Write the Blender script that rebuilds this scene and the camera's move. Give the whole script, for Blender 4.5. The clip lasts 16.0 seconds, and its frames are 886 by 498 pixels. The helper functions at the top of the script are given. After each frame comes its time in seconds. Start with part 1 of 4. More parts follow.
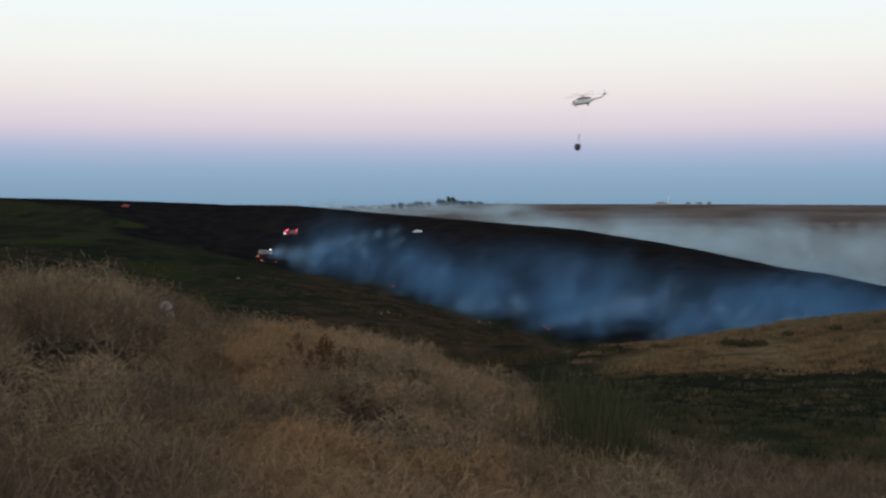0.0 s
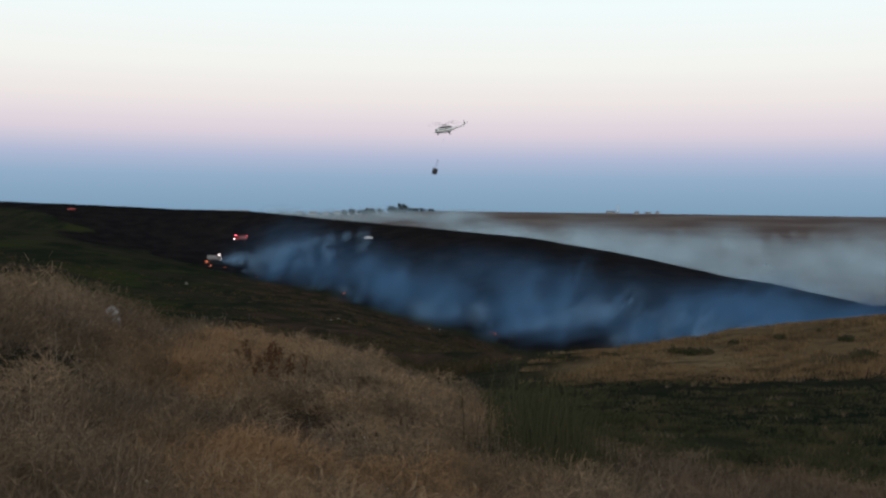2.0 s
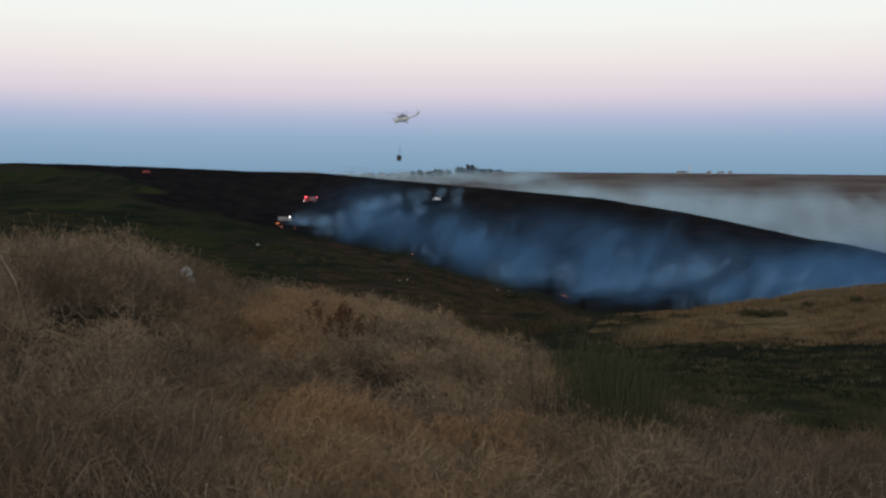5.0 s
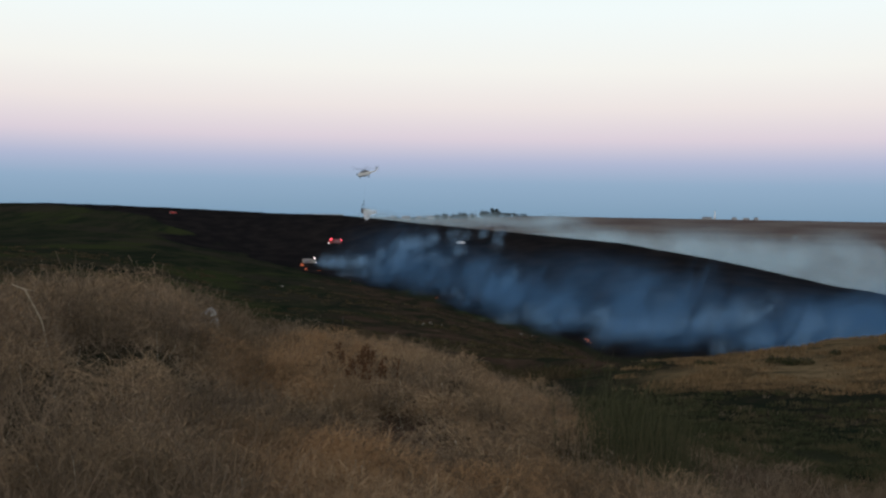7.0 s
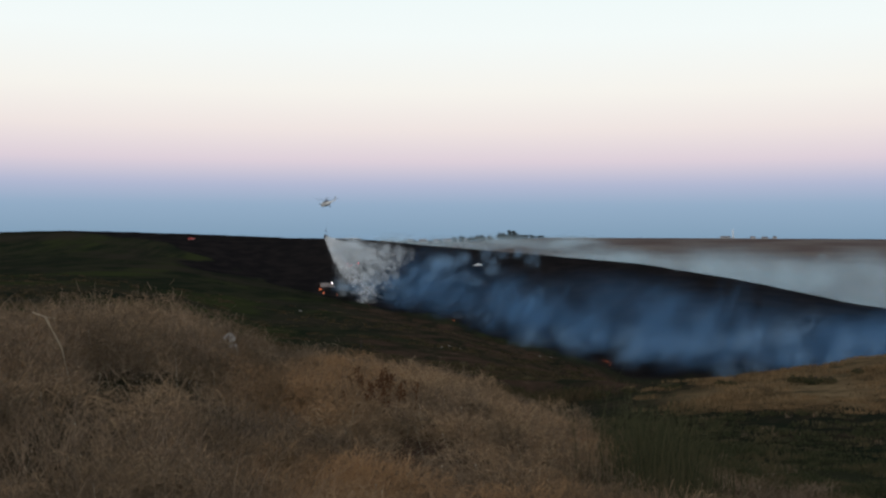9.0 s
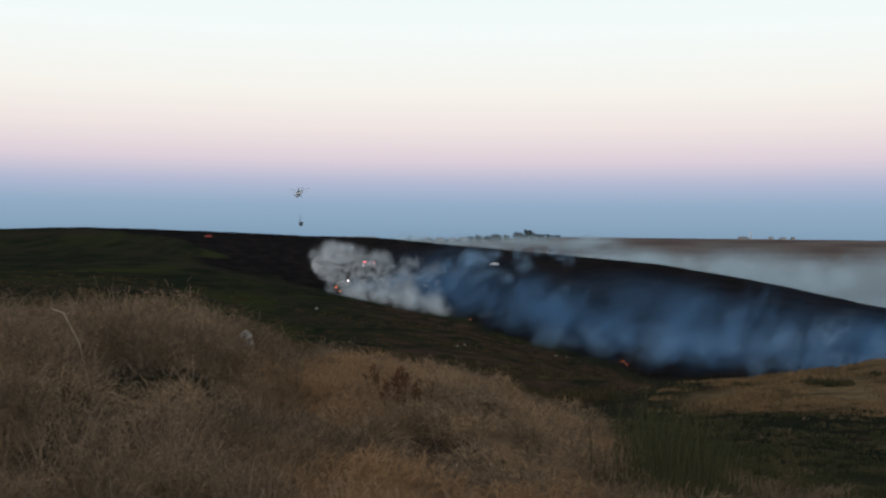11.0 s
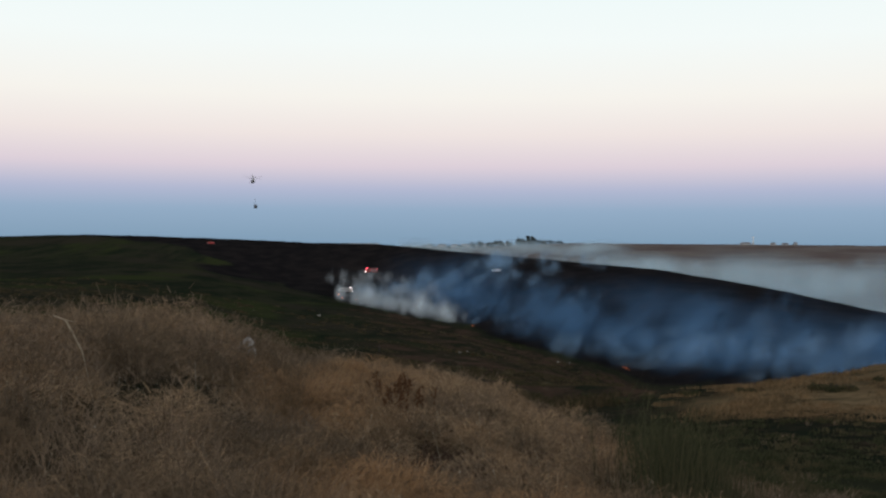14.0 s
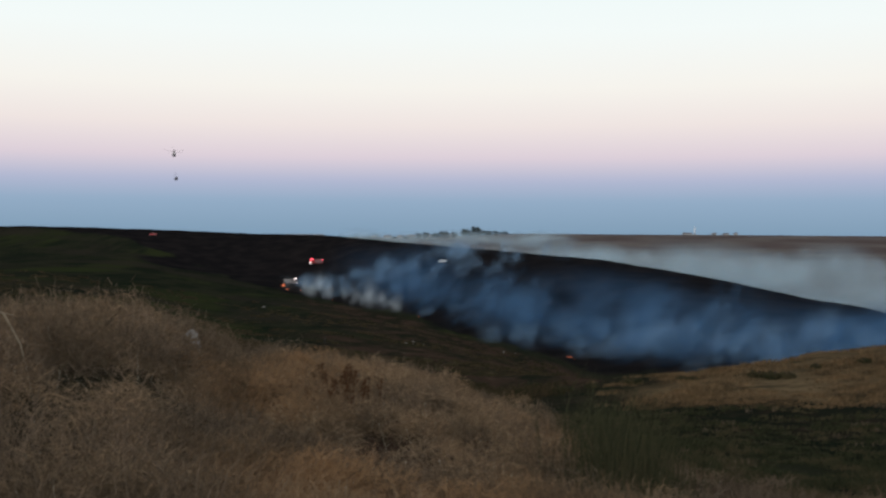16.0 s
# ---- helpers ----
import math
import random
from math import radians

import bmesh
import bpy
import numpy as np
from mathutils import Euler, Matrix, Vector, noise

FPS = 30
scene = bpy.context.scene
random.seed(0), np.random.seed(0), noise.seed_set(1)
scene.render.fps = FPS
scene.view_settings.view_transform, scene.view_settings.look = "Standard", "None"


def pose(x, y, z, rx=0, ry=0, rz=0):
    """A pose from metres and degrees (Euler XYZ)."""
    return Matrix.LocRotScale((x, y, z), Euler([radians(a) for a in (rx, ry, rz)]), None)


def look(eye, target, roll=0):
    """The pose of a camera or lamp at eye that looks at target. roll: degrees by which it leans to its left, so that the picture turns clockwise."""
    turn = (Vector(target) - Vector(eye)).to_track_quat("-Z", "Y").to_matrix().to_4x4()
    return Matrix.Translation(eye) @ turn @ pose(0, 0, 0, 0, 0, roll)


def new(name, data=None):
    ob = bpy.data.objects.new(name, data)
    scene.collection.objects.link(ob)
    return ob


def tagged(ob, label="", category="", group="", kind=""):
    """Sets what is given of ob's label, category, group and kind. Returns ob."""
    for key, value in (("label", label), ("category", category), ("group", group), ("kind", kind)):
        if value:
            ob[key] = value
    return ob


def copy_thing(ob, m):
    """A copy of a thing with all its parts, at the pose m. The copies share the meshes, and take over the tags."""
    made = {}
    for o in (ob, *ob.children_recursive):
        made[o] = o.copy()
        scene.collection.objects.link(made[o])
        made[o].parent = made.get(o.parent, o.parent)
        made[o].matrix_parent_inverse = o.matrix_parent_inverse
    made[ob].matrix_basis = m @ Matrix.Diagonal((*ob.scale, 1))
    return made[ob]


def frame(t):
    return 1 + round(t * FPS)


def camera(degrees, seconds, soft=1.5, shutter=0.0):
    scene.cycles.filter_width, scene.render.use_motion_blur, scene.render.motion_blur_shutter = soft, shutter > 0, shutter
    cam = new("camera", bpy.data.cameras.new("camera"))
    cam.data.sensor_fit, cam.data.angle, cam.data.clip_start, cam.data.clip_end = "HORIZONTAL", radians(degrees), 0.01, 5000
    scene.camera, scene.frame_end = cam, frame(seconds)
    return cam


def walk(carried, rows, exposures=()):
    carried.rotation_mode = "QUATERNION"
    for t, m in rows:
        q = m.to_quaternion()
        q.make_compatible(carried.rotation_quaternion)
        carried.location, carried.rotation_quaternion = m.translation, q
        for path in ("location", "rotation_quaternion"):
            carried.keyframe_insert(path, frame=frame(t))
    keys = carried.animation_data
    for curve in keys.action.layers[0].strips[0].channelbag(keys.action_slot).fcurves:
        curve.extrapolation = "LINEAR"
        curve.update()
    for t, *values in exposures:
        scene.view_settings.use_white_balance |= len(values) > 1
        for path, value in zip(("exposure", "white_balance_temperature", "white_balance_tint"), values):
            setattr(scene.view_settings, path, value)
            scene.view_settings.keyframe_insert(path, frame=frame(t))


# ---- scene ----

# ---------- camera: hand-held on one spot, it only turns ----------
cam = camera(46.0, 16.0, soft=2.4, shutter=0.5)
walk(cam, [
    (0.0, pose(0, 0, 0, 87.66, -0.03, 2.19)),
    (0.5, pose(0, 0, 0, 87.49, -0.76, 1.29)),
    (1.0, pose(0, 0, 0, 86.79, -0.68, 1.08)),
    (1.5, pose(0, 0, 0, 87.13, -0.80, 0.00)),
    (2.0, pose(0, 0, 0, 88.06, -0.63, -0.49)),
    (2.5, pose(0, 0, 0, 87.77, -0.55, 0.02)),
    (3.0, pose(0, 0, 0, 88.17, -1.09, 2.74)),
    (3.5, pose(0, 0, 0, 86.44, -0.21, 2.27)),
    (3.7, pose(0, 0, 0, 86.35, -0.12, 2.00)),
    (5.8, pose(0, 0, 0, 85.68, -0.47, 3.86)),
    (6.0, pose(0, 0, 0, 86.83, -0.53, 3.29)),
    (6.5, pose(0, 0, 0, 88.18, -1.47, 5.39)),
    (7.0, pose(0, 0, 0, 88.26, -0.90, 4.59)),
    (7.5, pose(0, 0, 0, 87.98, -1.09, 4.21)),
    (8.0, pose(0, 0, 0, 89.09, -1.27, 5.58)),
    (8.5, pose(0, 0, 0, 89.67, -0.91, 5.42)),
    (9.0, pose(0, 0, 0, 89.50, -0.15, 5.53)),
    (9.5, pose(0, 0, 0, 89.47, -0.25, 6.18)),
    (12.0, pose(0, 0, 0, 89.34, -0.57, 6.41)),
    (12.5, pose(0, 0, 0, 89.11, -0.66, 6.17)),
    (13.0, pose(0, 0, 0, 89.16, -0.53, 6.24)),
    (13.5, pose(0, 0, 0, 89.30, -0.59, 6.53)),
    (14.0, pose(0, 0, 0, 89.78, -0.36, 6.55)),
    (14.5, pose(0, 0, 0, 89.50, -0.43, 6.11)),
    (15.0, pose(0, 0, 0, 89.32, -0.34, 5.64)),
    (15.5, pose(0, 0, 0, 89.07, -0.19, 5.33)),
    (16.0, pose(0, 0, 0, 89.29, -0.25, 3.56)),
], exposures=((0.0, 0.0, 6330, 8), (6.0, 0.0, 6330, 8), (8.0, 0.0, 6500, 10), (16.0, 0.0, 6530, 10)))

# ---------- dusk sky, brighter toward the set sun behind the camera ----------
world = bpy.data.worlds.new("dusk")
scene.world = world
world.use_nodes = True
wn, wl = world.node_tree.nodes, world.node_tree.links
wn.clear()
w_out, w_bg = wn.new("ShaderNodeOutputWorld"), wn.new("ShaderNodeBackground")
w_co, w_sep = wn.new("ShaderNodeTexCoord"), wn.new("ShaderNodeSeparateXYZ")
w_ramp, w_map = wn.new("ShaderNodeValToRGB"), wn.new("ShaderNodeMapRange")
w_map.inputs["From Min"].default_value, w_map.inputs["From Max"].default_value = -0.02, 0.98
wl.new(w_co.outputs["Generated"], w_sep.inputs[0])
wl.new(w_sep.outputs["Z"], w_map.inputs["Value"])
wl.new(w_map.outputs[0], w_ramp.inputs[0])
wl.new(w_ramp.outputs[0], w_bg.inputs["Color"])
wl.new(w_bg.outputs[0], w_out.inputs[0])
SKY = [  # degrees above the horizon, colour: earth's shadow, pink belt, pale cream, blue
    (-1.0, (0.19, 0.32, 0.49)), (0.3, (0.225, 0.345, 0.475)), (1.9, (0.29, 0.41, 0.56)), (3.0, (0.44, 0.48, 0.64)),
    (4.3, (0.72, 0.63, 0.70)), (6.0, (0.86, 0.78, 0.76)), (8.0, (0.92, 0.90, 0.85)), (11.0, (0.90, 0.96, 0.95)),
    (15.0, (0.84, 0.95, 0.96)), (24.0, (0.44, 0.52, 0.58)), (45.0, (0.13, 0.17, 0.23)), (85.0, (0.06, 0.085, 0.13))]
ramp = w_ramp.color_ramp
while len(ramp.elements) < len(SKY):
    ramp.elements.new(0.5)
for stop, (deg, col) in zip(ramp.elements, SKY):
    stop.position = min(1.0, max(0.0, math.sin(radians(deg)) + 0.02))
for stop, (deg, col) in zip(ramp.elements, SKY):
    stop.color = (*col, 1)
w_bg.inputs["Strength"].default_value = 1.0

glow = bpy.data.lights.new("afterglow", "SUN")
glow.energy, glow.angle, glow.color = 1.2, radians(60), (1.0, 0.90, 0.80)
afterglow = new("afterglow", glow)
afterglow.matrix_world = look((-8, -40, 6), (0, 0, 0))

# ---------- materials ----------


class Nodes:
    """A small wrapper round one node material."""

    def __init__(self, name):
        self.mat = bpy.data.materials.new(name)
        self.mat.use_nodes = True
        self.nt = self.mat.node_tree
        self.nt.nodes.clear()
        self.out = self.nt.nodes.new("ShaderNodeOutputMaterial")

    def node(self, kind, **inputs):
        n = self.nt.nodes.new("ShaderNode" + kind)
        for key, value in inputs.items():
            self.put(n.inputs[key.replace("_", " ")], value)
        return n

    def put(self, socket, value):
        if hasattr(value, "links"):
            self.nt.links.new(value, socket)
        else:
            socket.default_value = value

    def noise(self, scale, detail=4.0, co=None, rough=0.55, distort=0.0):
        n = self.node("TexNoise", Scale=scale, Detail=detail, Roughness=rough, Distortion=distort)
        self.nt.links.new(co if co is not None else self.node("NewGeometry").outputs["Position"], n.inputs["Vector"])
        return n.outputs[0]

    def ramp(self, fac, lo, hi, a=0.0, b=1.0):
        n = self.node("MapRange")
        n.interpolation_type = "SMOOTHSTEP"
        for i, value in enumerate((fac, lo, hi, a, b)):
            self.put(n.inputs[i], value)
        return n.outputs[0]

    def mix(self, fac, a, b):
        n = self.nt.nodes.new("ShaderNodeMix")
        n.data_type = "RGBA"
        self.put(n.inputs[0], fac)
        for i, value in ((6, a), (7, b)):
            self.put(n.inputs[i], (*value, 1) if isinstance(value, tuple) and len(value) == 3 else value)
        return n.outputs[2]

    def math(self, op, a, b=0.0):
        n = self.nt.nodes.new("ShaderNodeMath")
        n.operation = op
        self.put(n.inputs[0], a)
        self.put(n.inputs[1], b)
        return n.outputs[0]

    def surface(self, color, roughness=0.8, bump=None, strength=0.3, distance=0.05, **more):
        p = self.node("BsdfPrincipled", Roughness=roughness)
        self.put(p.inputs["Base Color"], (*color, 1) if isinstance(color, tuple) and len(color) == 3 else color)
        for key, value in more.items():
            self.put(p.inputs[key.replace("_", " ")], value)
        if bump is not None:
            b = self.node("Bump", Strength=strength, Distance=distance, Height=bump)
            self.nt.links.new(b.outputs[0], p.inputs["Normal"])
        self.nt.links.new(p.outputs[0], self.out.inputs[0])
        return self.mat


def paint(name, color, roughness=0.5, metal=0.0, wear=0.25):
    n = Nodes(name)
    dirt = n.ramp(n.noise(1.7, 6), 0.35, 0.75, 0.0, wear)
    fine = n.noise(14.0, 4)
    return n.surface(n.mix(dirt, color, tuple(c * 0.45 + 0.02 for c in color)), n.ramp(fine, 0.3, 0.7, roughness - 0.1, roughness + 0.12),
                     fine, 0.05, 0.01, Metallic=metal)


def glowing(name, color, strength):
    n = Nodes(name)
    e = n.node("Emission", Color=(*color, 1), Strength=strength)
    n.nt.links.new(e.outputs[0], n.out.inputs[0])
    return n.mat


def leafy(name, a, b, c, spread=0.35, gap_shade=None):
    """Grass and leaves: each blade its own shade between three colours, patches over metres, some light through."""
    n = Nodes(name)
    isle = n.node("NewGeometry").outputs["Random Per Island"]
    patch = n.noise(0.55, 3)
    col = n.mix(isle, a, b)
    col = n.mix(n.ramp(patch, 0.42, 0.68, 0.0, 0.8), col, c)
    # dark patches in the colour, painted shade between clumps of stems
    if gap_shade:
        col = n.mix(n.ramp(n.noise(0.9, 4, rough=0.65), 0.48, 0.62, 0.0, 0.55), col, gap_shade)
    d = n.node("BsdfDiffuse", Color=col, Roughness=0.6)
    t = n.node("BsdfTranslucent", Color=col)
    m = n.node("MixShader", Fac=spread)
    n.nt.links.new(d.outputs[0], m.inputs[1])
    n.nt.links.new(t.outputs[0], m.inputs[2])
    n.nt.links.new(m.outputs[0], n.out.inputs[0])
    return n.mat


def vapour(name, color, density, scale=1.6, wisp=(0.36, 0.72), strand=(1.0, 1.0, 1.0), power=1.6, warp=0.9, rooted=0.0):
    """Smoke and spray: a cloud of droplets, thinner toward the puff's rim and torn by noise, each puff different."""
    n = Nodes(name)
    co = n.node("TexCoord").outputs["Object"]
    rnd = n.node("ObjectInfo").outputs["Random"]
    sep = n.node("SeparateXYZ")
    n.nt.links.new(co, sep.inputs[0])
    rim = n.math("SQRT", n.math("ADD", n.math("POWER", sep.outputs["X"], 2.0), n.math("POWER", sep.outputs["Z"], 2.0)))
    shift = n.node("VectorMath")
    shift.operation = "MULTIPLY_ADD"
    n.nt.links.new(rnd, shift.inputs[0])
    shift.inputs[1].default_value = (37.0, 51.0, 23.0)
    n.nt.links.new(co, shift.inputs[2])
    comb = n.node("VectorMath")
    comb.operation = "MULTIPLY"
    n.nt.links.new(shift.outputs[0], comb.inputs[0])
    comb.inputs[1].default_value = strand
    big = n.noise(scale, 7.0, comb.outputs[0], 0.60, warp)
    fine = n.noise(scale * 3.1, 5.0, comb.outputs[0], 0.62, warp * 0.6)
    torn = n.math("MULTIPLY", n.ramp(big, wisp[0], wisp[1]), n.ramp(fine, 0.30, 0.68, 0.45, 1.0))
    fall = n.math("POWER", n.ramp(rim, 0.93, 0.0), power)
    alpha = n.math("MULTIPLY", n.math("MULTIPLY", torn, fall), density)
    if rooted:
        alpha = n.math("MULTIPLY", alpha, n.ramp(sep.outputs["Z"], -0.5, 0.9, 1.0, 1.0 - rooted))
    d = n.node("BsdfDiffuse", Color=(*color, 1))
    t = n.node("BsdfTranslucent", Color=(*color, 1))
    m = n.node("MixShader", Fac=0.5)
    n.nt.links.new(d.outputs[0], m.inputs[1])
    n.nt.links.new(t.outputs[0], m.inputs[2])
    clear = n.node("BsdfTransparent")
    full = n.node("MixShader", Fac=alpha)
    n.nt.links.new(clear.outputs[0], full.inputs[1])
    n.nt.links.new(m.outputs[0], full.inputs[2])
    n.nt.links.new(full.outputs[0], n.out.inputs[0])
    return n.mat


scene.cycles.transparent_max_bounces = 96


def ground_material():
    n = Nodes("hill_ground")
    cover = n.node("VertexColor")
    cover.layer_name = "cover"
    sep = n.node("SeparateColor")
    n.nt.links.new(cover.outputs[0], sep.inputs[0])
    burnt, dry, far, brown = sep.outputs[0], sep.outputs[1], sep.outputs[2], cover.outputs[1]
    broad, mid, fine, grit = n.noise(0.012, 4), n.noise(0.09, 5), n.noise(0.7, 5), n.noise(9.0, 4)
    # strips of field that run up the slope
    long = n.node("VectorMath")
    long.operation = "MULTIPLY"
    n.nt.links.new(n.node("NewGeometry").outputs["Position"], long.inputs[0])
    long.inputs[1].default_value = (1.0, 0.22, 0.0)
    strips, clumps = n.noise(0.021, 5, long.outputs[0], 0.6, 0.6), n.noise(0.11, 6, long.outputs[0], 0.65)
    green = n.mix(n.ramp(clumps, 0.35, 0.65), (0.017, 0.023, 0.014), (0.040, 0.040, 0.023))
    green = n.mix(n.ramp(strips, 0.50, 0.62, 0.0, 0.85), green, (0.046, 0.054, 0.020))
    green = n.mix(n.ramp(broad, 0.48, 0.62, 0.0, 0.8), green, (0.046, 0.038, 0.027))
    green = n.mix(n.ramp(strips, 0.46, 0.36, 0.0, 0.8), green, (0.020, 0.023, 0.016))
    green = n.mix(n.ramp(fine, 0.5, 0.8, 0.0, 0.4), green, (0.085, 0.07, 0.042))
    straw = n.mix(n.ramp(mid, 0.3, 0.7), (0.16, 0.105, 0.055), (0.27, 0.18, 0.095))
    straw = n.mix(n.ramp(fine, 0.42, 0.7, 0.0, 0.7), straw, (0.08, 0.06, 0.036))
    straw = n.mix(n.ramp(n.noise(0.2, 4), 0.55, 0.68, 0.0, 0.7), straw, (0.055, 0.05, 0.028))
    soot = n.mix(n.ramp(mid, 0.35, 0.7), (0.015, 0.0135, 0.014), (0.027, 0.022, 0.021))
    soot = n.mix(n.ramp(fine, 0.6, 0.8, 0.0, 0.5), soot, (0.06, 0.05, 0.045))
    # far plain, its colour paled to carry the haze of distance
    hazed_field = n.mix(n.ramp(n.noise(0.006, 3), 0.35, 0.65), (0.17, 0.12, 0.105), (0.26, 0.21, 0.18))
    hazed_field = n.mix(n.ramp(mid, 0.4, 0.7, 0.0, 0.35), hazed_field, (0.12, 0.10, 0.10))
    earth = n.mix(n.ramp(clumps, 0.42, 0.58), (0.082, 0.050, 0.034), (0.026, 0.027, 0.017))
    earth = n.mix(n.ramp(n.noise(0.35, 5, long.outputs[0]), 0.56, 0.72, 0.0, 0.7), earth, (0.13, 0.085, 0.055))
    earth = n.mix(n.ramp(fine, 0.5, 0.75, 0.0, 0.5), earth, (0.10, 0.075, 0.05))
    rough_edge = n.math("MULTIPLY", n.math("SUBTRACT", fine, 0.5), 0.5)
    col = n.mix(n.ramp(n.math("ADD", brown, rough_edge), 0.3, 0.7), green, earth)
    col = n.mix(n.ramp(n.math("ADD", dry, rough_edge), 0.3, 0.7), col, straw)
    col = n.mix(n.ramp(n.math("ADD", burnt, rough_edge), 0.35, 0.65), col, soot)
    col = n.mix(far, col, hazed_field)
    return n.surface(col, 1.0, n.math("ADD", fine, n.math("MULTIPLY", grit, 0.3)), 0.6, 0.25, Specular_IOR_Level=0.0)


GROUND = ground_material()
# STRAW and TAN end with the dark colour of their painted shade patches
STRAW = leafy("dry_straw", (0.10, 0.075, 0.052), (0.36, 0.265, 0.185), (0.22, 0.145, 0.085), 0.2, (0.075, 0.058, 0.040))
TAN = leafy("tan_brush", (0.17, 0.116, 0.072), (0.55, 0.39, 0.245), (0.47, 0.275, 0.138), 0.2, (0.115, 0.085, 0.055))
# near-black blade colour that paints the shade between the mounds
SHADE_BLADES = leafy("shade_dark_blades", (0.030, 0.025, 0.016), (0.095, 0.075, 0.046), (0.06, 0.056, 0.030), 0.15)
GOLD = leafy("golden_grass", (0.19, 0.122, 0.063), (0.36, 0.235, 0.125), (0.09, 0.07, 0.042))
WEED = leafy("dark_weeds", (0.036, 0.044, 0.022), (0.085, 0.085, 0.045), (0.15, 0.115, 0.065))
BROOM = leafy("green_broom", (0.035, 0.042, 0.022), (0.105, 0.10, 0.055), (0.13, 0.105, 0.06))
SCRUB = leafy("brown_scrub", (0.06, 0.05, 0.03), (0.12, 0.085, 0.05), (0.04, 0.045, 0.02))
SEED = leafy("rusty_seed_heads", (0.12, 0.06, 0.035), (0.19, 0.10, 0.055), (0.10, 0.055, 0.03))
FLUFF = leafy("pale_thistle_heads", (0.36, 0.29, 0.20), (0.62, 0.55, 0.44), (0.40, 0.32, 0.22))
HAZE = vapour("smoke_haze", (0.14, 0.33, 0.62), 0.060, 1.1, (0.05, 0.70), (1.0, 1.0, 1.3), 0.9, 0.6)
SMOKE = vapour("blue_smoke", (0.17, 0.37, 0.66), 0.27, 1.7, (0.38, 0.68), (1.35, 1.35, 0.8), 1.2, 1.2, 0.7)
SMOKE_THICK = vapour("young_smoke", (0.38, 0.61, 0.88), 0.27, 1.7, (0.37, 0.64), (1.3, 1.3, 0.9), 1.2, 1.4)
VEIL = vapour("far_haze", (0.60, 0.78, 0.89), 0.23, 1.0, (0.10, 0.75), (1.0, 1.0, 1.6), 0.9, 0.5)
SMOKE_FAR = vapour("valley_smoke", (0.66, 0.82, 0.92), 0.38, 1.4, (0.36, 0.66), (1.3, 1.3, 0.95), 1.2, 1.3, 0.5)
STEAM = vapour("water_mist", (0.86, 0.94, 1.0), 0.23, 1.2, (0.32, 0.66), (2.4, 2.4, 0.45), 1.3, 0.9)
SPRAY = vapour("falling_water", (0.95, 0.97, 1.0), 0.30, 0.9, (0.10, 0.50), (1.2, 1.2, 0.6), 0.9, 0.5)
SPRAY_FINE = vapour("fine_spray", (0.93, 0.97, 1.0), 0.22, 0.9, (0.10, 0.50), (1.2, 1.2, 0.6), 0.9, 0.5)

# ---------- the lie of the land ----------
AZ = (-180, -60, -30, -25, -20, -15, -10, -5, 0, 5, 10, 16, 23, 60, 180)


def line(values):
    """A value for every bearing, from values at AZ."""
    return lambda az: np.interp(az, AZ, values)


# lines that run across the view, near to far: distance in metres, angle above the eye's level in degrees
BRINK_R = line((6, 10, 11, 11, 12, 14, 15, 15, 15, 14, 13, 13, 13, 12, 6))
BRINK_Z = line((-1.7, -1.3, -1.2, -1.2, -1.25, -1.85, -2.05, -2.25, -2.7, -3.0, -3.15, -3.3, -3.35, -2.6, -1.7))
HOLLOW = (line((40, 45, 45, 45, 45, 45, 50, 50, 50, 45, 40, 40, 40, 40, 40)),
          line((-3, -4.4, -4.4, -4.5, -5.2, -6.8, -7.4, -8.5, -10.0, -11.1, -11.2, -11.2, -10.8, -8, -3)))
FOOT = (line((80, 150, 150, 150, 150, 150, 140, 120, 95, 75, 70, 70, 70, 75, 80)),
        line((-2, -3.6, -3.6, -3.7, -4.4, -5.7, -6.3, -7.3, -8.6, -8.7, -8.45, -8.0, -7.3, -5, -2)))
BROW = (line((110, 260, 260, 260, 260, 260, 230, 180, 130, 100, 88, 88, 88, 95, 110)),
        line((-1.5, -2.9, -2.9, -3.0, -3.7, -4.9, -5.5, -6.6, -7.6, -7.75, -7.4, -6.4, -5.25, -3.5, -1.5)))
VALLEY = (line((200, 400, 400, 400, 400, 380, 340, 280, 230, 190, 190, 190, 190, 200, 200)),
          line((-2.5, -2.0, -2.0, -2.1, -2.7, -3.9, -4.6, -5.7, -7.1, -8.7, -9.0, -8.8, -8.4, -6, -2.5)))
EDGE = (line((300, 640, 640, 640, 640, 620, 580, 480, 380, 320, 290, 280, 270, 280, 300)),
        line((-1.5, -0.9, -0.9, -0.9, -1.3, -2.4, -3.5, -4.5, -6.0, -7.3, -7.6, -7.3, -7.0, -4, -1.5)))
RIDGE = (line((420, 850, 850, 840, 820, 800, 760, 690, 620, 560, 510, 460, 420, 420, 420)),
         line((-0.2, 0.2, 0.28, 0.42, 0.31, 0.14, 0.0, -0.43, -0.83, -1.27, -2.05, -3.2, -4.5, -4.0, -0.2)))
BURN = line((1.4, 1.4, 1.4, 0.80, 0.50, 0.0, 0.0, 0.0, 0.0, 0.0, 0.0, 0.0, 0.0, 0.0, 1.4))
CREST = line((0, 0, -0.05, -0.05, -0.05, -0.05, -0.05, -0.10, 0.14, 0.13, 0.12, 0.10, 0.07, 0, 0))

rng = np.random.default_rng(7)
TABLE = rng.random((128, 128))


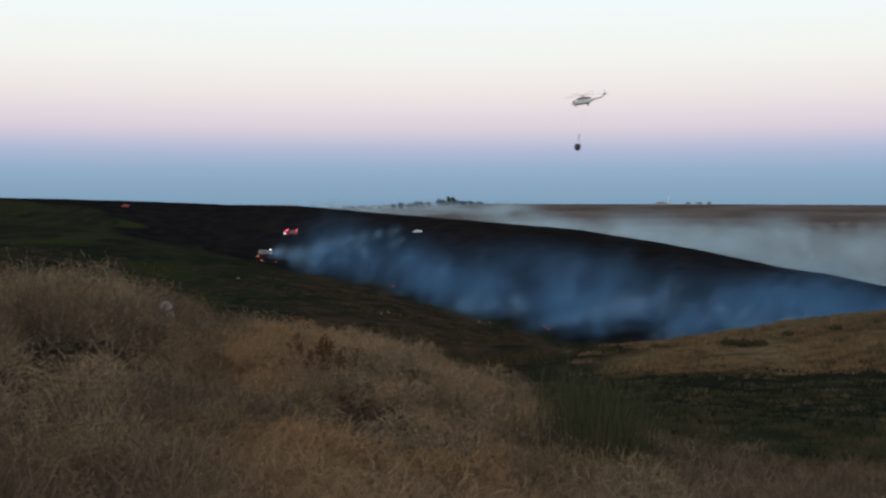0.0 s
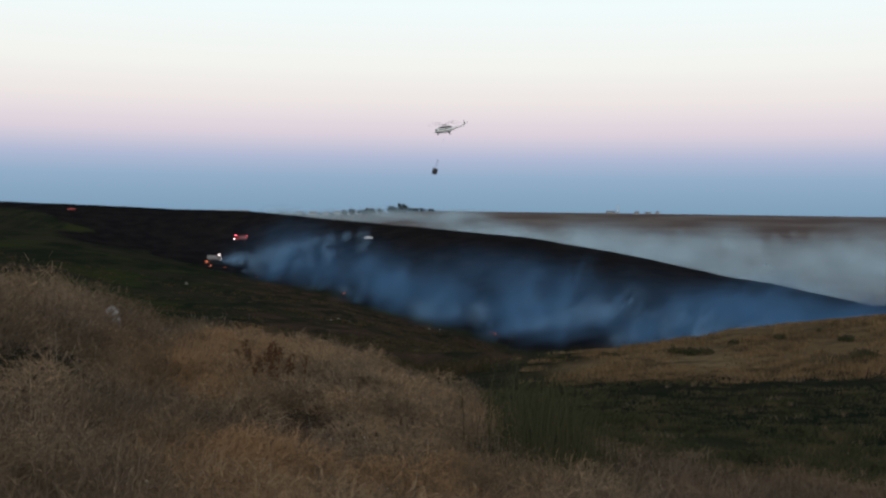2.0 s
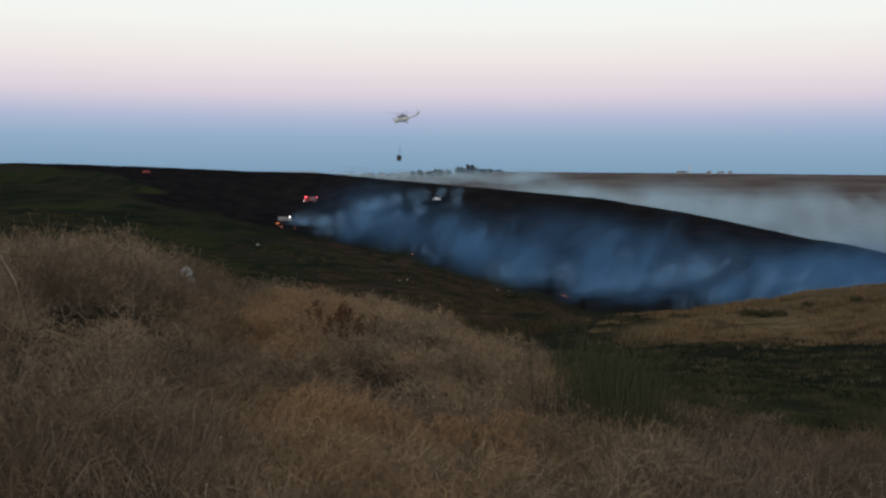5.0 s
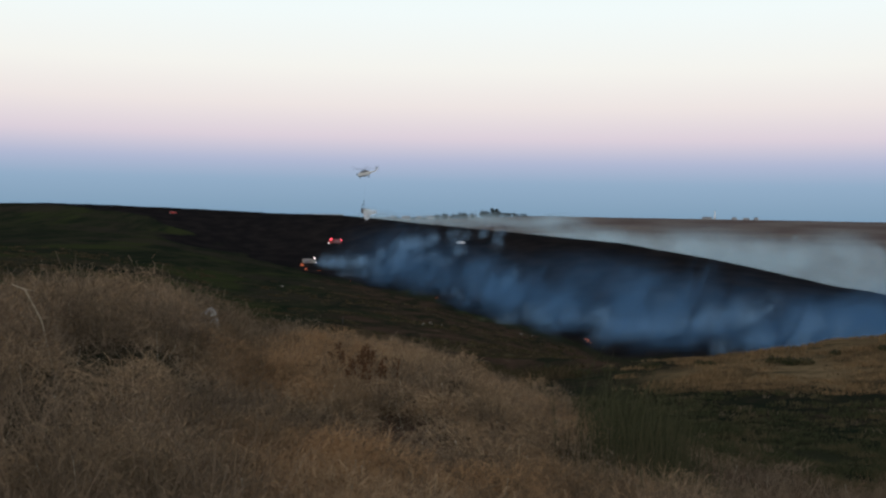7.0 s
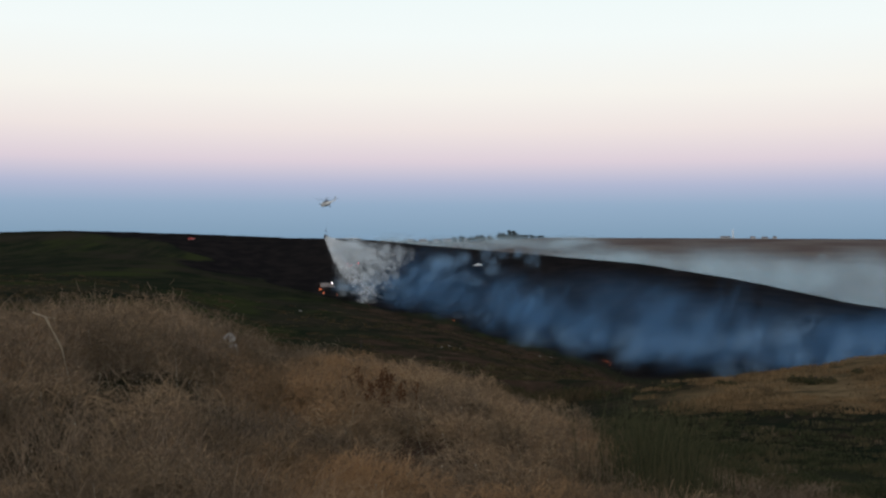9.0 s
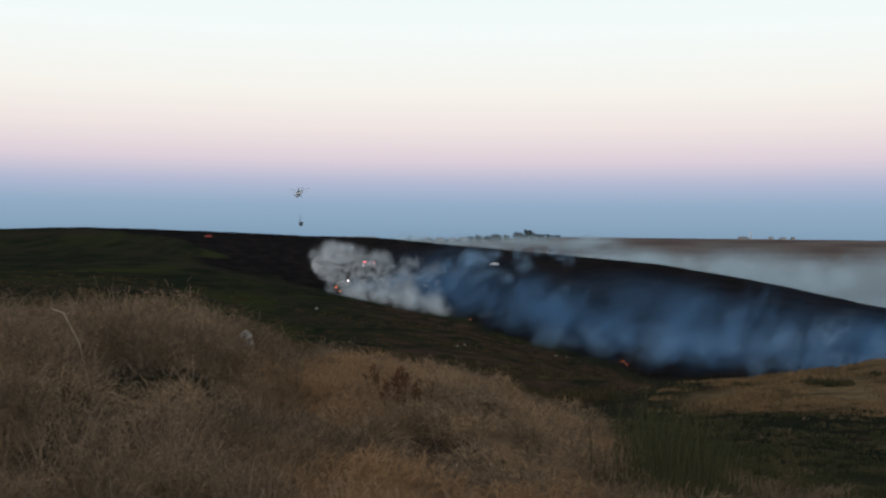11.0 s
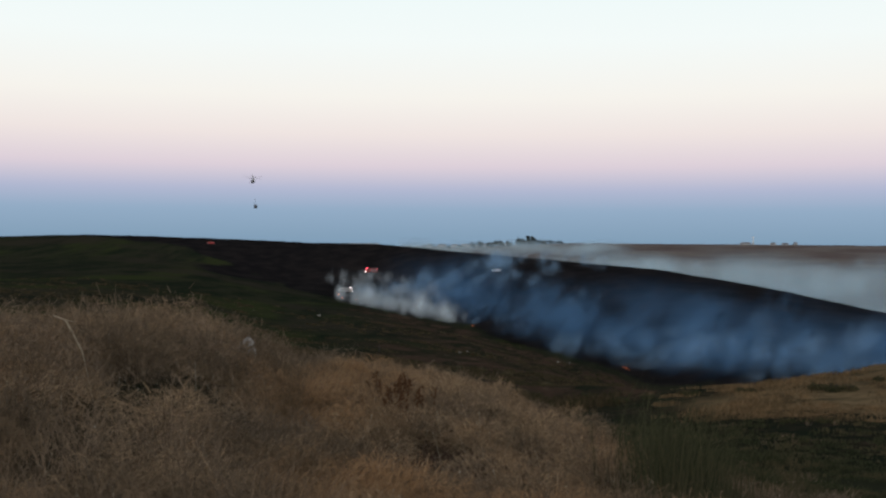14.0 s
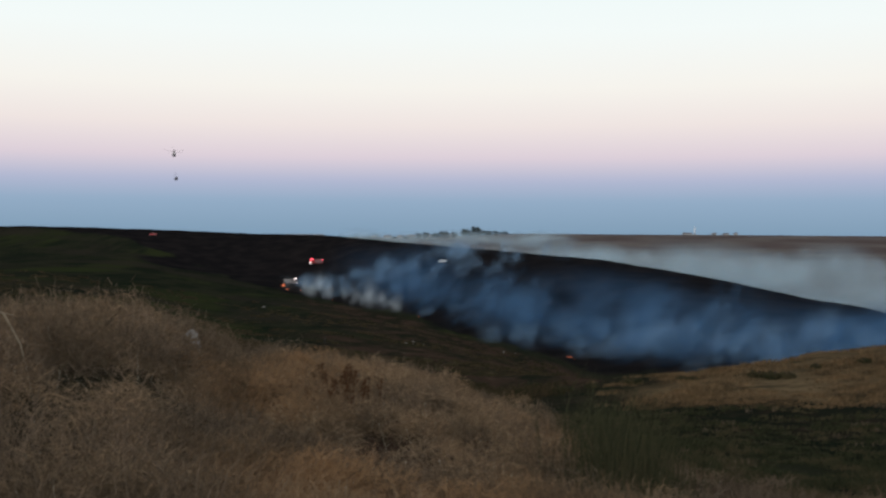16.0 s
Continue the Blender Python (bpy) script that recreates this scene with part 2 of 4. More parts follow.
def wobble(x, y, size):
    """Smooth value noise in -1..1 with bumps of that size in metres."""
    u, v = np.asarray(x) / size, np.asarray(y) / size
    i, j = np.floor(u).astype(int), np.floor(v).astype(int)
    a, b = u - i, v - j
    a, b = a * a * (3 - 2 * a), b * b * (3 - 2 * b)
    g = lambda p, q: TABLE[(i + p) % 128, (j + q) % 128]
    return 2 * ((g(0, 0) * (1 - a) + g(1, 0) * a) * (1 - b) + (g(0, 1) * (1 - a) + g(1, 1) * a) * b) - 1


def fbm(x, y, size):
    return wobble(x, y, size) + 0.5 * wobble(x + 31, y - 17, size / 2.1) + 0.25 * wobble(x - 57, y + 91, size / 4.3)


def knots(az):
    tan = lambda r, e: r * np.tan(np.radians(e))
    one = np.ones_like(az)
    rr, zz = [0 * one, 3.0 * one, BRINK_R(az)], [-1.62 * one, -1.66 * one, BRINK_Z(az)]
    for r, e in (HOLLOW, FOOT, BROW, VALLEY, EDGE, RIDGE):
        rr.append(r(az)), zz.append(tan(r(az), e(az)))
    ridge_r, ridge_e = RIDGE[0](az), RIDGE[1](az)
    for r, z in ((ridge_r + 220, tan(ridge_r + 220, ridge_e - 1.9)), (1500 * one, tan(1500, -1.15) * one),
                 (2500 * one, tan(2500, CREST(az))), (4700 * one, tan(4700, CREST(az) - 0.25))):
        rr.append(r), zz.append(z)
    return np.array(rr), np.array(zz)


def height(x, y):
    """Ground height under points, a monotone cubic along each bearing."""
    x, y = np.atleast_1d(np.asarray(x, float)), np.atleast_1d(np.asarray(y, float))
    r, az = np.hypot(x, y), np.degrees(np.arctan2(x, y))
    rr, zz = knots(az)
    h = np.diff(rr, axis=0)
    s = np.diff(zz, axis=0) / h
    m = np.zeros_like(zz)
    both = s[:-1] * s[1:] > 0
    m[1:-1] = np.where(both, 2 * s[:-1] * s[1:] / np.where(both, s[:-1] + s[1:], 1), 0)
    m[0], m[-1] = s[0], s[-1]
    k = np.clip((r[None] >= rr[1:-1]).sum(0), 0, len(rr) - 2)
    c = np.arange(len(r))
    hh, t = h[k, c], np.clip((r - rr[k, c]) / h[k, c], 0, 1)
    z = ((1 + 2 * t) * (1 - t) ** 2 * zz[k, c] + t * (1 - t) ** 2 * hh * m[k, c]
         + t * t * (3 - 2 * t) * zz[k + 1, c] + t * t * (t - 1) * hh * m[k + 1, c])
    z = z + 0.06 * fbm(x, y, 2.3) * np.clip(r / 6, 0, 1) + fbm(x, y, 24) * np.clip((r - 25) / 900, 0, 0.35)
    return z


def cover(x, y):
    """What grows: burnt, dry and far shares at points."""
    r, az = np.hypot(x, y), np.degrees(np.arctan2(x, y))
    n1, n2 = fbm(x, y, 30), fbm(x, y, 7)
    step = lambda v, w: np.clip(v / w + 0.5, 0, 1)
    edge, ridge = EDGE[0](az), RIDGE[0](az)
    v = (r - edge) / (ridge - edge)
    scorch = fbm(x * 1.0, y * 0.3, 26)
    burnt = step(v - BURN(az) + 0.05 * n1 + 0.06 * scorch, 0.16)
    # tongues of scorched grass below the main burn on the upper slope
    tongue = step(0.22 - np.abs(v - 0.20 + 0.10 * np.sin(az * 0.6)) * 1.2 + 0.14 * scorch, 0.25) * step(az + 20 + n1, 3) * step(-12 - az, 2)
    burnt = np.maximum(burnt, 0.75 * tongue)
    near = step(BRINK_R(az) + 6 + 2.0 * n2 - r, 4.0)
    foot, brow = FOOT[0](az), BROW[0](az)
    gold = step(r - foot + 3 + 5 * n2, 8) * step(brow + 60 - r, 20) * step(az - 7 + 2 * n1, 9) * np.clip(0.9 + 0.4 * fbm(x, y * 0.4, 6), 0, 1)
    scrub = step(r - 70 + 15 * n1, 60) * step(edge - 15 - r, 60) * step(az + 11 + 2 * n1, 6) * np.clip(0.75 + 0.3 * fbm(x, y, 22), 0, 1)
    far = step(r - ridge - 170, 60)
    return burnt, np.maximum(0.35 * near, gold) * (1 - burnt), far, np.maximum(scrub, near)


def at(az, r, up=0.0):
    """The place on the ground at a bearing in degrees and a distance in metres."""
    x, y = r * math.sin(radians(az)), r * math.cos(radians(az))
    return Vector((x, y, float(height(x, y)[0]) + up))


def on_slope(az, el, near=30.0, far=2400.0):
    """The ground that one sees along a bearing and an angle above the eye's level."""
    r = np.geomspace(near, far, 900)
    x, y = r * math.sin(radians(az)), r * math.cos(radians(az))
    z = height(x, y)
    hit = np.nonzero(z >= r * math.tan(radians(el)))[0]
    i = int(hit[0]) if len(hit) else len(r) - 1
    return Vector((x[i], y[i], z[i]))


def mesh_from(name, verts, faces, material, smooth=True):
    me = bpy.data.meshes.new(name)
    me.from_pydata(verts, [], faces)
    me.materials.append(material)
    if smooth:
        me.shade_smooth()
    return me


def build_ground():
    az = np.radians(np.concatenate([np.arange(-180, -34, 4.0), np.arange(-34, 30, 0.14), np.arange(30, 180, 4.0)]))
    rad = np.concatenate([[0.01, 0.4], np.geomspace(1.0, 240, 170), np.geomspace(244, 900, 190), np.geomspace(912, 4690, 70)])
    na, nr = len(az), len(rad)
    x, y = (rad[:, None] * np.sin(az)[None]).ravel() + 0.12, (rad[:, None] * np.cos(az)[None]).ravel() - 0.3
    z = height(x, y)
    verts = np.stack([x, y, z], 1)
    i, j = np.meshgrid(np.arange(nr - 1), np.arange(na), indexing="ij")
    k = (j + 1) % na
    quads = np.stack([i * na + j, i * na + k, (i + 1) * na + k, (i + 1) * na + j], -1).reshape(-1, 4)[:, ::-1]
    me = bpy.data.meshes.new("ground")
    me.vertices.add(len(verts))
    me.vertices.foreach_set("co", verts.ravel())
    me.loops.add(quads.size)
    me.loops.foreach_set("vertex_index", quads.ravel().astype(np.int32))
    me.polygons.add(len(quads))
    me.polygons.foreach_set("loop_start", np.arange(0, quads.size, 4, dtype=np.int32))
    me.update(calc_edges=True)
    me.validate()
    me.shade_smooth()
    burnt, dry, far, brown = cover(x, y)
    attr = me.color_attributes.new("cover", "FLOAT_COLOR", "POINT")
    attr.data.foreach_set("color", np.stack([burnt, dry, far, brown], 1).astype(np.float32).ravel())
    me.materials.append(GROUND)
    return tagged(new("ground", me), "rolling farmland, dry grass near, burnt black hillside beyond", "ground", kind="structure")


ground = build_ground()


# ---------- grass and weeds ----------
def blades(name, x, y, tall, wide, lean, material, label, category, heads=0.0, head_wide=3.0):
    """Blades of grass at points, each bent over in its own direction; some carry a feathery head."""
    n = len(x)
    z = height(x, y) - 0.03
    turn, way = rng.uniform(0, 2 * np.pi, n), rng.uniform(0, 2 * np.pi, n)
    tall = tall * rng.uniform(0.55, 1.15, n)
    lean = lean * rng.uniform(0.2, 1.3, n) * tall
    wide = wide * rng.uniform(0.7, 1.3, n)
    cx, sx = np.cos(turn) * wide / 2, np.sin(turn) * wide / 2
    lx, ly = np.cos(way) * lean + 0.05 * tall, np.sin(way) * lean
    head = rng.random(n) < heads
    k = np.where(head, head_wide, 0.75)
    cols = []
    for f, bend, w in ((0.0, 0.0, np.ones(n)), (0.68, 0.45, k), (1.0, 1.0, np.full(n, 0.12))):
        for side in (-1, 1):
            cols.append(np.stack([x + lx * bend + side * cx * w, y + ly * bend + side * sx * w, z + tall * f * (1 - 0.12 * bend)], 1))
    verts = np.stack(cols, 1).reshape(-1, 3)
    base = np.arange(n)[:, None, None] * 6
    quad = np.array([[0, 1, 3, 2], [2, 3, 5, 4]])[None]
    quads = (base + quad).reshape(-1, 4)
    me = bpy.data.meshes.new(name)
    me.vertices.add(len(verts))
    me.vertices.foreach_set("co", verts.ravel())
    me.loops.add(quads.size)
    me.loops.foreach_set("vertex_index", quads.ravel().astype(np.int32))
    me.polygons.add(len(quads))
    me.polygons.foreach_set("loop_start", np.arange(0, quads.size, 4, dtype=np.int32))
    me.update(calc_edges=True)
    me.materials.append(material)
    return tagged(new(name, me), label, category, kind="stuff")


def scatter(count, az0, az1, r0, r1, power=1.0):
    az = np.radians(rng.uniform(az0, az1, count))
    r = r0 * (r1 / r0) ** (rng.random(count) ** power)
    return r * np.sin(az), r * np.cos(az)


def tufted(x, y, per, spread):
    """Points gathered into tufts."""
    n = len(x)
    a, d = rng.uniform(0, 2 * np.pi, (n, per)), np.abs(rng.normal(0, 1, (n, per))) * spread
    return (x[:, None] + d * np.cos(a)).ravel(), (y[:, None] + d * np.sin(a)).ravel()


def bank_edge(az):
    """How far the dry grass of the bank reaches before the green hollow begins."""
    return np.interp(az, (-40, 0, 3, 8, 13, 17, 23, 30), (40, 22, 14, 15, 21, 18, 14, 13))


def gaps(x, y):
    """Where the dry growth opens and dark-coloured low blades stand in for shade."""
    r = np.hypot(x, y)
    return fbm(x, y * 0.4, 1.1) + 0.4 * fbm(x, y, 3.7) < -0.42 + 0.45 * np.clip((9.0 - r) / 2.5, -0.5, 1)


def near_grass():
    x, y = scatter(10500, -36, 29, 2.4, 27)
    r, az = np.hypot(x, y), np.degrees(np.arctan2(x, y))
    thick = fbm(x, y, 1.1) + 0.6 * fbm(x, y, 4)
    keep = (thick > -0.4 + 0.75 * np.clip(8.5 - r, 0, 4) / 4) & (r < BRINK_R(az) + 8 + 2 * fbm(x, y, 6)) & (r < bank_edge(az) + 1.6 * fbm(x, y, 2.5))
    keep &= ~((az > 3.5) & (az < 9) & (r > 8.3) & (fbm(x, y, 1.5) > -0.3))
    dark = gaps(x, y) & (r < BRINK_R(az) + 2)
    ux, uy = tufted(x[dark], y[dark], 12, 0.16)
    # low blades whose dark colour stands for the shadow among the stems
    blades("undergrowth", ux, uy, 0.11, 0.0012 + 0.0004 * np.hypot(ux, uy), 1.2, SHADE_BLADES, "low withered blades coloured dark for the shade between the dry mounds", "undergrowth")
    keep &= ~dark
    x, y = x[keep], y[keep]
    per = 15
    gx, gy = tufted(x, y, per, 0.17)
    az = np.degrees(np.arctan2(x, y))
    tall = 0.16 + 0.22 * np.clip(fbm(x, y, 0.9), -0.8, 1.3) + 0.14 * (az < -17) + 0.08 * np.clip(fbm(x, y, 5), -1, 1)
    r = np.hypot(gx, gy)
    blades("dry_grass", gx, gy, np.clip(np.repeat(tall, per), 0.07, 0.6), 0.0006 + 0.00022 * r, 2.2, STRAW,
           "dry tan meadow grass, tangled and knee-deep on the bank", "grass", heads=0.25, head_wide=1.5)


def dry_tangle():
    """Domes of brittle, finely branched dead plants: short twigs in all directions."""
    x, y = scatter(2600, -36, 29, 2.6, 27)
    r, az = np.hypot(x, y), np.degrees(np.arctan2(x, y))
    keep = (fbm(x, y, 1.5) + 0.4 * fbm(x, y, 5) > -0.15 + 0.45 * np.clip(8.5 - r, 0, 4) / 4) & (r < BRINK_R(az) + 8) & (r < bank_edge(az) + fbm(x, y, 2.5))
    keep &= ~((az > 3.5) & (az < 9) & (r > 8.3)) & ~gaps(x, y)
    x, y, r, az = x[keep], y[keep], r[keep], az[keep]
    n, per = len(x), 110
    wide = rng.uniform(0.16, 0.42, n)
    tall = rng.uniform(0.18, 0.42, n) * (1 + 0.35 * np.clip(fbm(x, y, 2.2), -1, 1)) + 0.14 * (az < -17)
    u, a, w = np.sqrt(rng.random((n, per))), rng.uniform(0, 2 * np.pi, (n, per)), rng.random((n, per)) ** 0.6
    px, py = x[:, None] + wide[:, None] * u * np.cos(a), y[:, None] + wide[:, None] * u * np.sin(a)
    pz = height(x, y)[:, None] + tall[:, None] * (1 - 0.75 * u * u) * w
    dx, dy, dz = rng.normal(0, 0.8, (n, per)) + 0.5 * u * np.cos(a), rng.normal(0, 0.8, (n, per)) + 0.5 * u * np.sin(a), rng.normal(0.75, 0.7, (n, per))
    size = rng.uniform(0.05, 0.15, (n, per)) / np.sqrt(dx * dx + dy * dy + dz * dz)
    p = np.stack([px, py, pz], -1).reshape(-1, 3)
    d = np.stack([dx * size, dy * size, dz * size], -1).reshape(-1, 3)
    girth = np.repeat(0.0010 + 0.00024 * r, per)[:, None]
    side = np.cross(d, rng.normal(0, 1, d.shape))
    side *= girth / np.maximum(np.linalg.norm(side, axis=1, keepdims=True), 1e-9)
    verts = np.stack([p - side, p + side, p + d + side * 0.5, p + d - side * 0.5], 1).reshape(-1, 3)
    me = bpy.data.meshes.new("dry_brush")
    quads = np.arange(len(verts), dtype=np.int32)
    me.vertices.add(len(verts))
    me.vertices.foreach_set("co", verts.ravel())
    me.loops.add(len(quads))
    me.loops.foreach_set("vertex_index", quads)
    me.polygons.add(len(quads) // 4)
    me.polygons.foreach_set("loop_start", np.arange(0, len(quads), 4, dtype=np.int32))
    me.update(calc_edges=True)
    me.materials.append(STRAW)
    tagged(new("dry_brush", me), "brittle tan dead brush in low fuzzy mounds on the bank", "dry brush", kind="stuff")


def wisps():
    """Single tall feathery stems that stand out above the tangle."""
    x, y = scatter(1500, -35, 10, 4.5, 20)
    r, az = np.hypot(x, y), np.degrees(np.arctan2(x, y))
    keep = (r < BRINK_R(az) + 3) & (fbm(x, y, 2.8) > 0.0)
    x, y = x[keep], y[keep]
    gx, gy = tufted(x, y, 9, 0.12)
    r = np.hypot(gx, gy)
    blades("tall_grass", gx, gy, 0.42 + 0.22 * (np.degrees(np.arctan2(gx, gy)) < -14), 0.0008 + 0.0002 * r, 1.0, STRAW,
           "thin feathery stems of tall dry grass above the tangle", "grass", heads=0.6, head_wide=2.2)
    x, y = scatter(1500, -36, 27, 3.0, 13)
    r = np.hypot(x, y)
    blades("fallen_stems", x, y, 0.16 + 0.24 * rng.random(len(x)), 0.0007 + 0.00019 * r, 2.6, FLUFF,
           "bleached broken stems lying across the dry grass", "dry stalks")


def mounds():
    """Big fuzzy domes of dead brush with dark gaps between them: fine arching stems that spread from each root."""
    x, y = scatter(620, -36, 14, 3.6, 19, 0.8)
    r, az = np.hypot(x, y), np.degrees(np.arctan2(x, y))
    keep = (r < BRINK_R(az) + 2.5) & (r < bank_edge(az) - 1) & (fbm(x, y, 2.6) > -0.75 + 0.5 * (r < 6)) & (az < 4 + 6 * (r < 8)) & ~gaps(x, y)
    x, y = x[keep], y[keep]
    wide, tall = rng.uniform(0.28, 0.62, len(x)), rng.uniform(0.16, 0.42, len(x))
    # the largest bushes on the brink of the bank: bearing, distance, half width, height
    big = np.array([(-23.5, 11.5, 0.9, 0.62), (-20.8, 11.5, 0.8, 0.60), (-26.5, 10.5, 0.8, 0.50), (-18.8, 12.5, 0.6, 0.42), (-9.6, 13.0, 0.6, 0.55),
                    (-8.2, 12.5, 0.5, 0.45), (-5.0, 12.0, 0.7, 0.46), (-3.0, 11.2, 0.7, 0.42), (-0.8, 10.2, 0.6, 0.42), (2.2, 9.0, 0.55, 0.42), (-13.0, 12.0, 0.6, 0.3)])
    ba = np.radians(big[:, 0])
    x, y = np.append(x, big[:, 1] * np.sin(ba)), np.append(y, big[:, 1] * np.cos(ba))
    wide, tall = np.append(wide, big[:, 2]), np.append(tall, big[:, 3])
    n, per = len(x), 520
    r = np.hypot(x, y)[:, None]
    a, u, w = rng.uniform(0, 2 * np.pi, (n, per)), np.sqrt(rng.random((n, per))), rng.random((n, per)) ** 0.45
    lump = 1 + 0.25 * np.sin(a * 3 + rng.uniform(0, 6, (n, 1))) * u
    out, wd, tl = np.stack([np.cos(a), np.sin(a)], -1), (wide[:, None] * lump), tall[:, None]
    px, py = x[:, None] + wd * u * out[..., 0], y[:, None] + wd * u * out[..., 1]
    pz = height(px.ravel(), py.ravel()).reshape(n, per) + tl * (1 - 0.85 * u ** 2.2) * w
    p = np.stack([px, py, pz], -1).reshape(-1, 3)
    d = np.stack([out[..., 0] * (0.2 + u) + rng.normal(0, 0.55, (n, per)) + 0.15, out[..., 1] * (0.2 + u) + rng.normal(0, 0.55, (n, per)), rng.normal(0.55, 0.55, (n, per))], -1).reshape(-1, 3)
    d *= (rng.uniform(0.06, 0.20, (n, per)).ravel() / np.linalg.norm(d, axis=1))[:, None]
    girth = (0.0008 + 0.00017 * r + 0 * u).ravel()[:, None]
    side = np.cross(d, rng.normal(0, 1, d.shape))
    side *= girth / np.maximum(np.linalg.norm(side, axis=1, keepdims=True), 1e-9)
    droop = np.zeros_like(d)
    droop[:, 2] = -0.35 * np.linalg.norm(d, axis=1)
    m, e = p + d * 0.55, p + d + droop
    verts = np.stack([p - side, p + side, m + side * 0.8, m - side * 0.8, e + side * 0.4, e - side * 0.4], 1).reshape(-1, 3)
    quads = (np.arange(len(p))[:, None, None] * 6 + np.array([[0, 1, 2, 3], [3, 2, 4, 5]])[None]).reshape(-1, 4)
    me = bpy.data.meshes.new("brush_mounds")
    me.vertices.add(len(verts))
    me.vertices.foreach_set("co", verts.ravel())
    me.loops.add(quads.size)
    me.loops.foreach_set("vertex_index", quads.ravel().astype(np.int32))
    me.polygons.add(len(quads))
    me.polygons.foreach_set("loop_start", np.arange(0, quads.size, 4, dtype=np.int32))
    me.update(calc_edges=True)
    me.materials.append(TAN)
    tagged(new("brush_mounds", me), "rounded tan and rusty mounds of dead brush on the bank", "dry brush", kind="stuff")


near_grass()
dry_tangle()
wisps()
mounds()


def vale_weeds():
    x, y = scatter(5200, 1, 29, 12, 62)
    r = np.hypot(x, y)
    keep = (fbm(x, y, 3) > -0.6) & (r > bank_edge(np.degrees(np.arctan2(x, y))) - 1.5)
    x, y = x[keep], y[keep]
    gx, gy = tufted(x, y, 14, 0.28)
    r = np.hypot(gx, gy)
    blades("weeds", gx, gy, np.repeat(0.22 + 0.15 * np.clip(fbm(x, y, 4), -0.7, 1.2), 14), 0.010 + 0.0008 * r, 0.7, WEED,
           "low dark green weeds in the hollow below the bank", "weeds")
    x, y = scatter(350, 1, 29, 14, 62)
    x, y = x[fbm(x, y, 5) > 0.1], y[fbm(x, y, 5) > 0.1]
    gx, gy = tufted(x, y, 12, 0.2)
    blades("straw_tufts", gx, gy, 0.30, 0.004 + 0.0006 * np.hypot(gx, gy), 0.8, STRAW, "pale dry tufts among the weeds of the hollow", "grass")
    x, y = scatter(2600, 2, 29, 62, 105)
    keep = (fbm(x, y * 0.4, 5) > -0.2) & (np.degrees(np.arctan2(x, y)) > 5 + 3 * fbm(x, y, 9))
    x, y = x[keep], y[keep]
    gx, gy = tufted(x, y, 14, 0.5)
    blades("golden_grass", gx, gy, np.repeat(0.35 + 0.2 * np.clip(fbm(x, y, 9), -0.7, 1.2), 14), 0.06, 0.7, GOLD,
           "golden dry grass on the low brow across the hollow", "grass")
    x, y = scatter(6500, -34, 24, 60, 430)
    r, az = np.hypot(x, y), np.degrees(np.arctan2(x, y))
    keep = (fbm(x, y, 19) > -0.1) & (r < EDGE[0](az) - 25) & ~((az > 3) & (r < 150))
    x, y = x[keep], y[keep]
    gx, gy = tufted(x, y, 16, 0.9)
    r = np.hypot(gx, gy)
    blades("scrub", gx, gy, np.repeat(0.5 + 0.4 * np.clip(fbm(x, y, 12), -0.7, 1.2), 16), 0.05 + 0.0010 * r, 0.6, SCRUB,
           "dark brown and green scrub scattered over the lower slope", "scrub")


vale_weeds()


# ---------- helpers for things ----------
def part(name, bm, material, parent=None, label="", smooth=True):
    me = bpy.data.meshes.new(name)
    bm.to_mesh(me)
    bm.free()
    me.materials.append(material)
    if smooth:
        me.shade_smooth()
        me.set_sharp_from_angle(angle=radians(35))
    ob = new(name, me)
    ob.parent = parent
    return tagged(ob, label) if label else ob


def box(sx, sy, sz, x=0.0, y=0.0, z=0.0, bevel=0.0, taper=(1.0, 1.0), bm=None):
    """A box with rounded edges, its top narrowed by taper."""
    bm = bm or bmesh.new()
    made = bmesh.ops.create_cube(bm, size=1.0)["verts"]
    for v in made:
        k = taper if v.co.z > 0 else (1, 1)
        v.co = Vector((x + v.co.x * sx * k[0], y + v.co.y * sy * k[1], z + v.co.z * sz))
    if bevel:
        edges = list({e for v in made for e in v.link_edges})
        bmesh.ops.bevel(bm, geom=edges, offset=bevel, segments=2, affect="EDGES", profile=0.5)
    return bm


def tube(radius, length, m=None, top=None, segments=14, bm=None):
    """A closed round bar along z, placed by m."""
    bm = bm or bmesh.new()
    bmesh.ops.create_cone(bm, cap_ends=True, segments=segments, radius1=radius, radius2=radius if top is None else top,
                          depth=length, matrix=m or Matrix())
    return bm


def bar(a, b, radius, bm=None, segments=8):
    a, b = Vector(a), Vector(b)
    turn = (b - a).to_track_quat("Z", "Y").to_matrix().to_4x4()
    return tube(radius, (b - a).length, Matrix.Translation((a + b) / 2) @ turn, segments=segments, bm=bm)


def loft(stations, segments=18, bm=None):
    """A closed hull through ellipses (y, z, half width, half height) along y."""
    bm = bm or bmesh.new()
    rings = []
    for y, z, w, h in stations:
        rings.append([bm.verts.new((w * math.copysign(abs(math.cos(a)) ** 0.8, math.cos(a)), y,
                                    z + h * math.copysign(abs(math.sin(a)) ** 0.8, math.sin(a))))
                      for a in (2 * math.pi * i / segments for i in range(segments))])
    for p, q in zip(rings, rings[1:]):
        for i in range(segments):
            bm.faces.new((p[i], p[(i + 1) % segments], q[(i + 1) % segments], q[i]))
    bm.faces.new(rings[0])
    bm.faces.new(list(reversed(rings[-1])))
    bmesh.ops.recalc_face_normals(bm, faces=bm.faces)
    return bm


def empty(name, m, label, category, group=""):
    ob = new(name)
    ob.matrix_world = m
    return tagged(ob, label, category, group)


